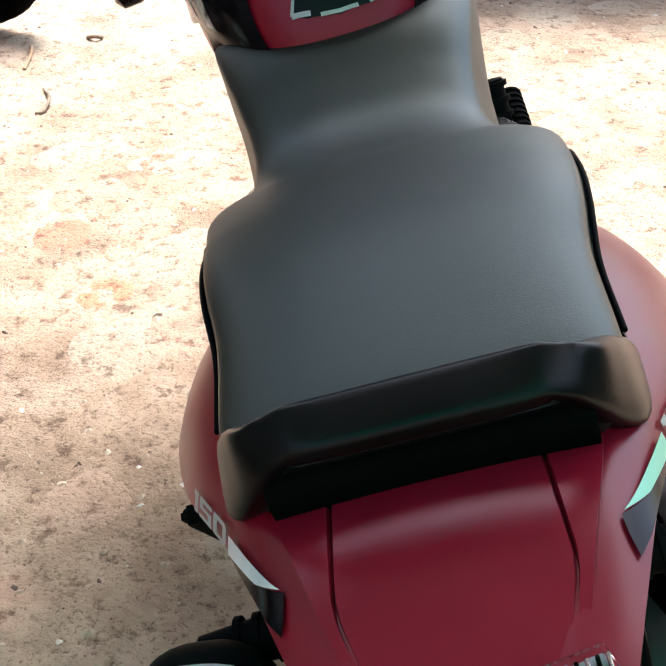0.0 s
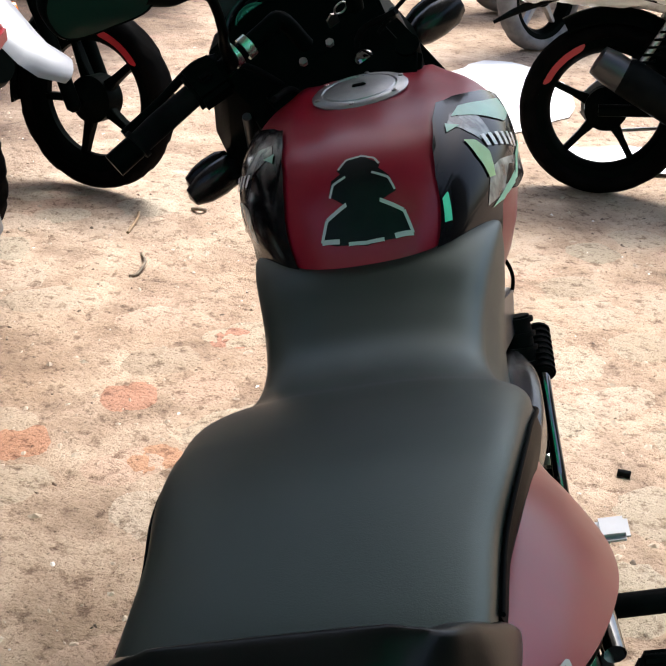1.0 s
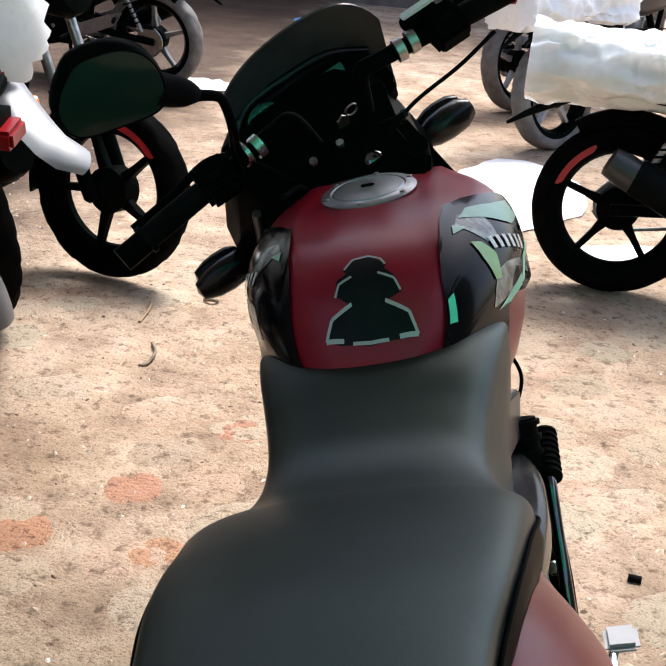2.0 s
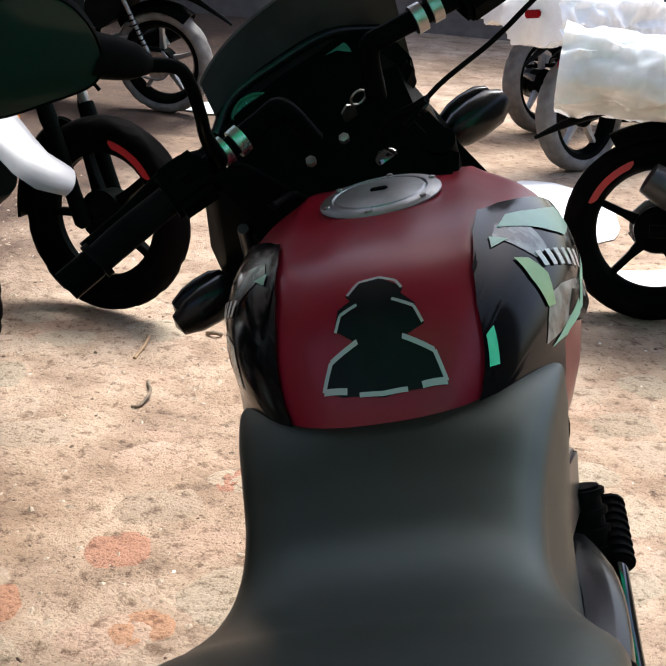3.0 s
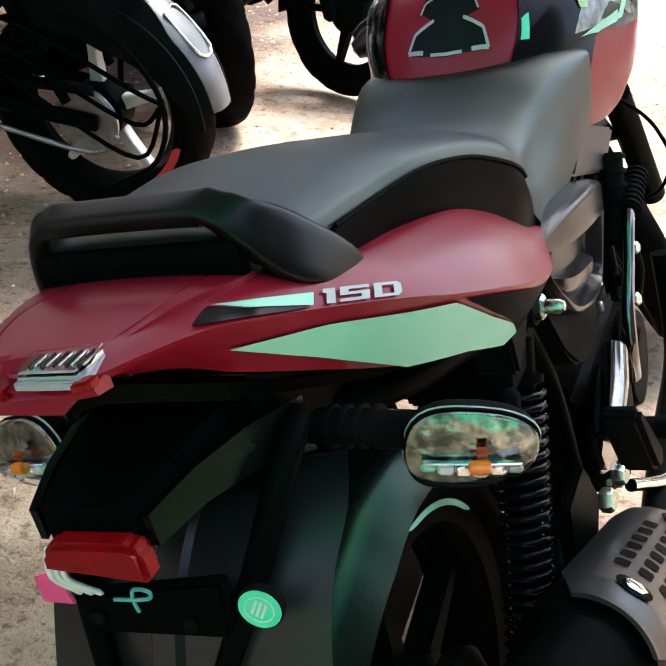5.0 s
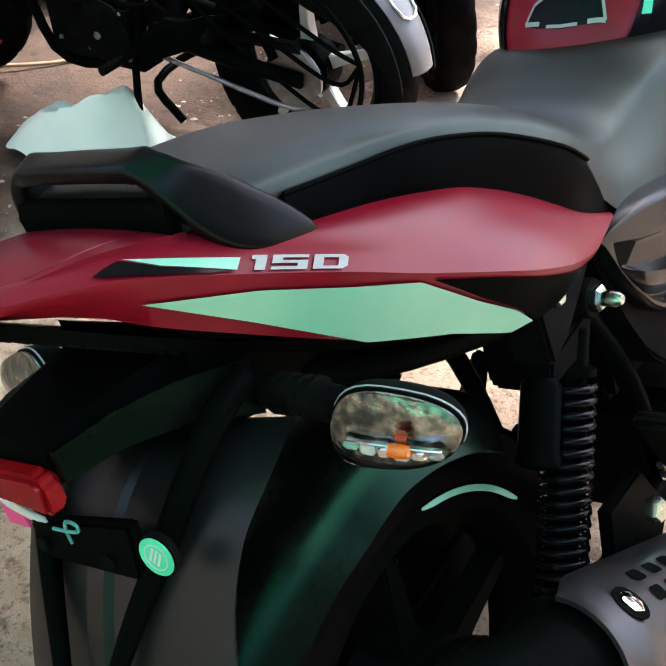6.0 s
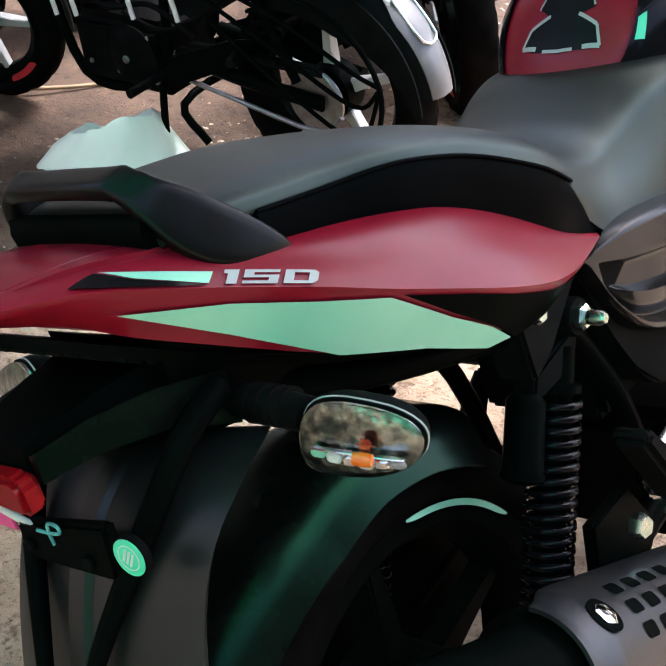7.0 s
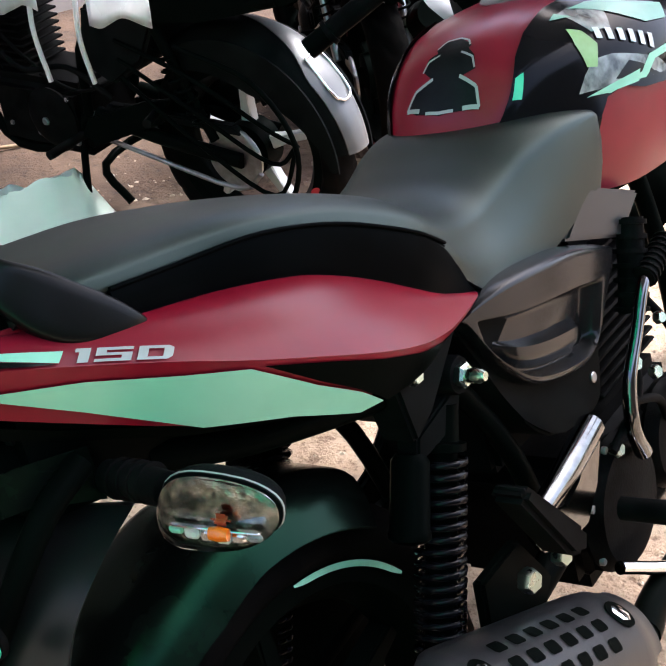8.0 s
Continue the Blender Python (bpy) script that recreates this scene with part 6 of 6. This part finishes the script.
    if guard == "hugger":
        # invented bright bolts at random spots stand in for glints on the engine
        glint = random.Random(8)
        for _ in range(16):
            bolt(b, (-0.120, glint.uniform(0.51, 0.81), glint.uniform(0.25, 0.41)), (-1, 0.2, 0.3), glint.uniform(0.005, 0.011), 0.008, (CHROME, STEEL, ALLOY)[glint.randrange(3)])
        for y0 in (0.34, 0.50, 0.72, 0.80):
            part("strap", tube([(-0.19, y0, 0.74), (-0.195, y0 + 0.012, 0.62), (-0.185, y0 + 0.004, 0.50 - 0.1 * (y0 - 0.34))], 0.007, 6, 4), WRAP, b, "pale hanging packing strap")
        part("hose", tube([(-0.15, 0.78, 0.58), (-0.17, 0.62, 0.50), (-0.16, 0.46, 0.52), (-0.14, 0.34, 0.44)], 0.008, 8, 5), RUBBER, b)
    part("side_stand", tube([(-0.11, 0.52, 0.26), (-0.17, 0.48, 0.16), (-0.20, 0.46, 0.035)], 0.011, 8, 3), BLACK, b)
    part("centre_stand", tube([(-0.13, 0.36, 0.12), (-0.12, 0.44, 0.22), (0.12, 0.44, 0.22), (0.13, 0.36, 0.12)], 0.012, 8, 4), BLACK, b)
    part("headlamp", lathe([(0.001, 0.12), (0.08, 0.11), (0.09, 0.06), (0.07, 0.0), (0.001, -0.02)], 20, fork @ pose(0, 0.05, 0.0, -100, 0, 0)), paint, b)
    part("front_mudguard", skin([[fork @ Vector((0.06 * u, 0.05 + (0.325 - 0.03 * u * u) * math.cos(a), -0.645 + (0.325 - 0.03 * u * u) * math.sin(a))) for u in np.linspace(-1, 1, 7)] + [fork @ Vector((0.055 * u, 0.05 + (0.318 - 0.03 * u * u) * math.cos(a), -0.645 + (0.318 - 0.03 * u * u) * math.sin(a))) for u in (1, 0, -1)] for a in np.linspace(radians(100 if steer == 0 else 30), radians(165), 18)]), paint, b)
    part("cable", tube([(-0.10, 0.62, 0.46), (-0.14, 0.72, 0.60), (-0.05, 0.95, 0.85), (0.02, 1.02, 0.96)], 0.005, 6, 5), RUBBER, b)
    part("cable", tube([(-0.12, 0.30, 0.50), (-0.13, 0.46, 0.44), (-0.13, 0.60, 0.47)], 0.005, 6, 5), RUBBER, b)
    return b

TAPE = (REDF, [(20, 75), (140, 195), (260, 315)])
parked_bike("black motorcycle with a silver rear mudguard and leg guard bars", (-1.446, 1.611), 97, -8, BLACK, SILVER, (REDF, [(196, 230)]), None, "hugger", ASHP, res=84)
FLAP = [((-1.45, 2.17, 0.745), (-1.45, 2.36, 0.785)), ((-1.40, 2.144, 0.713), (-1.40, 2.33, 0.750)), ((-1.31, 2.081, 0.659), (-1.31, 2.252, 0.698)), ((-1.24, 2.089, 0.588), (-1.24, 2.21, 0.648)), ((-1.19, 2.093, 0.558), (-1.19, 2.179, 0.618)), ((-1.14, 2.146, 0.534), (-1.14, 2.203, 0.581))]
parked_bike("black motorcycle with a pale mudguard flap and wrapped seat", (-1.55, 2.35), 49, -8, GLOSS, BLACK, TAPE, None, "flap", WHITEP, 0.13, res=84, flap_rows=FLAP)
parked_bike("black motorcycle with silver fork tubes and black cast wheels", (-2.615, 3.235), -108.4, -4, BLACK, BLACK, (REDF, [(12, 58)]), None, "short", WHITEP, True, steer=0)
parked_bike("black motorcycle with a plastic-wrapped seat and black silencer", (0.37, 3.32), -94, -8, GLOSS, BLACK, (REDF, [(118, 165)]), None, "short", BLACK, True, PANEL)
parked_bike("dusty motorcycle with grey tyres and plastic-wrapped seat", (0.25, 5.55), -42, -8, PANEL, ALLOY, None, DUSTY, "short", BLACK, True)
parked_bike("dusty motorcycle with grey tyres beside another one", (0.06, 6.55), -41, -8, PANEL, ALLOY, None, DUSTY, "short", BLACK, True)
parked_bike("dark motorcycle with a grey bracket and dusty tyre", (-2.12, 6.04), 81, -8, GLOSS, ALLOY, None, DUSTY, "short", BLACK)
parked_bike("dark motorcycle with red-taped wheels near the wall", (-3.47, 2.2), 107, -8, GLOSS, BLACK, TAPE, None, "flap", GREYP, True)

# ---- litter on the ground ----
rng = random.Random(4)
def sheet_thing(name, label, cat, centre, outline, mat, lift, seed, cell=0.045):
    """A crumpled sheet lying on the ground, with an irregular outline."""
    f0 = 3.2 if lift > 0.15 else 6.0
    def place(a, b):
        e = max(0.0, min(1.0, (2.0 if lift > 0.15 else 1.6) * (1 - math.hypot(a / outline[0], b / outline[1]))))
        z = 0.012 + e * lift * (0.55 + 0.45 * noise.noise((a * f0 + seed, b * f0, 0))) + 0.018 * noise.noise((a * 17, b * 17, seed)) * e
        return Vector((a, b, max(0.006, z)))
    n, rings = 40, []
    for t in np.linspace(0.02, 1, 12):
        ring = []
        for k in range(n):
            a = 2 * math.pi * k / n
            f = 1 + 0.28 * noise.noise((math.cos(a) * 1.7 + seed, math.sin(a) * 1.7, 1.0)) + 0.10 * noise.noise((math.cos(a) * 6, math.sin(a) * 6, seed))
            ring.append(place(outline[0] * t * f * math.cos(a), outline[1] * t * f * math.sin(a)))
        rings.append(ring)
    bm = skin(rings, True, False)
    bm.faces.new([v for v in bm.verts][:n])
    ob = part(name, bm, mat, None, sharp=35)
    ob.matrix_world = pose(centre[0], centre[1], earth_height(*centre[:2]), 0, 0, centre[2] if len(centre) > 2 else 0)
    return tagged(ob, label, cat)
sheet_thing("plastic_sheet", "crumpled pale green plastic sheet on the dark earth", "sheet", (-2.03, 1.28, 40), (0.25, 0.17), CLOTH, 0.24, 3.0)
sheet_thing("plastic_sheet", "white plastic sheet spread on bright ground", "sheet", (0.06, 4.55), (0.30, 0.62), PAPER, 0.10, 7.0)
sheet_thing("plastic_sheet", "small white plastic sheet by a tyre", "sheet", (-1.88, 6.25), (0.24, 0.16), PAPER, 0.05, 9.0)
sheet_thing("plastic_scrap", "blue plastic scrap near the dark wall", "scrap", (-1.75, 9.69), (0.22, 0.16), BLUEF, 0.08, 2.0)
sheet_thing("plastic_sheet", "white plastic sheet under a parked motorcycle", "sheet", (0.52, 3.69), (0.32, 0.14), PAPER, 0.06, 5.0)
sheet_thing("cardboard", "torn brown cardboard beside the plastic sheet", "cardboard", (-1.93, 1.10), (0.14, 0.09), CARD, 0.03, 6.0)
sheet_thing("rag", "dirty crumpled rag on the earth", "rag", (-2.96, 1.535), (0.13, 0.10), CARD, 0.10, 8.0)
def twig(pts, r, label, mat):
    ob = part("twig", tube([(p[0] - pts[0][0], p[1] - pts[0][1], p[2]) for p in pts], r, 6, 4), mat, None)
    ob.matrix_world = pose(pts[0][0], pts[0][1], earth_height(*pts[0][:2]) + 0.002)
    return tagged(ob, label, "twig")
twig([(-1.097, 2.628, 0.004), (-1.080, 2.550, 0.012), (-1.081, 2.458, 0.004)], 0.005, "pale dry twig lying on the earth", CARD)
twig([(-1.000, 2.330, 0.003), (-0.968, 2.254, 0.012), (-0.972, 2.186, 0.004), (-0.991, 2.172, 0.004)], 0.004, "dark bent twig lying on the earth", WOOD)
twig([(-0.946, 2.715, 0.003), (-0.919, 2.701, 0.012), (-0.901, 2.715, 0.004)], 0.006, "dark curled leaf on the earth", WOOD)
twig([(0.289, 1.501, 0.006), (0.316, 1.497, 0.006)], 0.008, "small black stub on the earth", RUBBER)
twig([(-1.400, 1.639, 0.004), (-1.334, 1.586, 0.01), (-1.274, 1.579, 0.004)], 0.005, "dark twig beside a tyre", WOOD)
twig([(-2.90, 1.46, 0.006), (-2.80, 1.52, 0.02), (-2.72, 1.66, 0.01), (-2.66, 1.80, 0.006)], 0.007, "pale cord lying on dark earth", CARD)
def scatter(name, label, count, box, smin, smax, mat, seed):
    """Loose crumbs and pebbles over a stretch of ground, as one mesh."""
    r, V, F = random.Random(seed), [], []
    for _ in range(count):
        x, y = r.uniform(box[0], box[1]), r.uniform(box[2], box[3])
        s = smin + (smax - smin) * r.random() ** 3
        z, a, n0 = earth_height(x, y), r.uniform(0, 6.28), len(V)
        ex, ey, ez = s * r.uniform(0.7, 1.5), s * r.uniform(0.5, 1.0), s * r.uniform(0.3, 0.7)
        for k in range(5):
            b = a + k * 1.2566 + r.uniform(-0.3, 0.3)
            V.append((x + ex * math.cos(b) * math.cos(a) - ey * math.sin(b) * math.sin(a), y + ex * math.cos(b) * math.sin(a) + ey * math.sin(b) * math.cos(a), z - 0.001))
        V.append((x + r.uniform(-0.2, 0.2) * ex, y + r.uniform(-0.2, 0.2) * ey, z + ez))
        F += [(n0 + k, n0 + (k + 1) % 5, n0 + 5) for k in range(5)]
    me = bpy.data.meshes.new(name)
    me.from_pydata(V, [], F)
    me.materials.append(mat)
    return tagged(new(name, me), label, "litter", kind="stuff")
PEBBLE = material("tan crumbs", (0.36, 0.27, 0.19), 0.9, 0, (0.5, 0.40, 0.30), 60)
DARKP = material("dark crumbs", (0.09, 0.065, 0.045), 0.9, 0, (0.15, 0.10, 0.07), 60)
PALEP = material("pale chips", (0.62, 0.55, 0.47), 0.85, 0, (0.7, 0.65, 0.58), 60)
scatter("crumbs", "tan crumbs of earth and brick", 5000, (-2.4, 1.8, 0.2, 4.5), 0.003, 0.013, PEBBLE, 1)
scatter("dark_crumbs", "dark crumbs and leaf bits", 1800, (-2.6, 1.6, 0.1, 4.2), 0.002, 0.010, DARKP, 2)
scatter("pale_chips", "pale chips of stone", 900, (-2.4, 1.8, 0.2, 5.0), 0.002, 0.009, PALEP, 3)

# ---- worn bricks showing through the earth ----
EARTHY = [(0.0, (0.42, 0.32, 0.23)), (0.3, (0.47, 0.385, 0.285)), (0.55, (0.37, 0.31, 0.225)), (0.8, (0.50, 0.35, 0.255)), (1.0, (0.46, 0.38, 0.285))]
BRICKM = ground_material("worn red brick", [(0.3, (0.4, 0.2, 0.1)), (0.7, (0.5, 0.3, 0.2))], False, [(0.0, (0.44, 0.23, 0.14)), (0.5, (0.46, 0.27, 0.155)), (1.0, (0.42, 0.215, 0.15))])
BRICKP = ground_material("worn tan stone", [(0.3, (0.4, 0.3, 0.2)), (0.7, (0.5, 0.4, 0.3))], False, EARTHY)
def brick(x, y, rz, mat, seed, size=(0.115, 0.085)):
    """A worn brick whose top lies in the trodden earth and rises a little out of it."""
    r, bm, nu, nv = random.Random(seed), bmesh.new(), 14, 12
    m, grid = Matrix.Rotation(radians(rz), 3, "Z"), []
    for i in range(nu + 1):
        row = []
        for j in range(nv + 1):
            a, b = (i / nu * 2 - 1), (j / nv * 2 - 1)
            q = m @ Vector((size[0] * a, size[1] * b, 0))
            edge = (abs(a) ** 2.6 + abs(b) ** 2.6) ** 1.6
            wear = noise.noise((a * 1.9 + seed, b * 1.7, seed * 0.7)) + 0.5 * noise.noise((a * 5, b * 5, seed * 1.3))
            row.append(bm.verts.new((x + q.x, y + q.y, earth_height(x + q.x, y + q.y) + 0.0035 + 0.003 * wear - 0.0075 * edge)))
        grid.append(row)
    for i in range(nu):
        for j in range(nv):
            bm.faces.new((grid[i][j], grid[i + 1][j], grid[i + 1][j + 1], grid[i][j + 1]))
    ob = part("brick", bm, mat, ground)
for k, (x, y, rz) in enumerate(((-0.634, 1.894, 40), (-0.806, 1.561, 32), (-0.978, 1.329, 34), (-0.688, 1.335, 35))):
    brick(x, y, rz, BRICKM, k + 1, (0.078, 0.062 + 0.008 * (k % 3)))
r9 = random.Random(11)
for i in range(-8, 10):
    for j in range(-3, 13):
        x, y = -0.45 + i * 0.24 * math.cos(0.6) - j * 0.19 * math.sin(0.6) + r9.uniform(-0.03, 0.03), 1.3 + i * 0.24 * math.sin(0.6) + j * 0.19 * math.cos(0.6) + r9.uniform(-0.03, 0.03)
        if r9.random() < 0.62 and -1.7 < x < 1.3 and 0.3 < y < 3.2:
            brick(x, y, 34.4 + r9.uniform(-15, 15), BRICKP, 20 + i * 17 + j, (0.125 * r9.uniform(0.7, 1.1), 0.098 * r9.uniform(0.7, 1.1)))
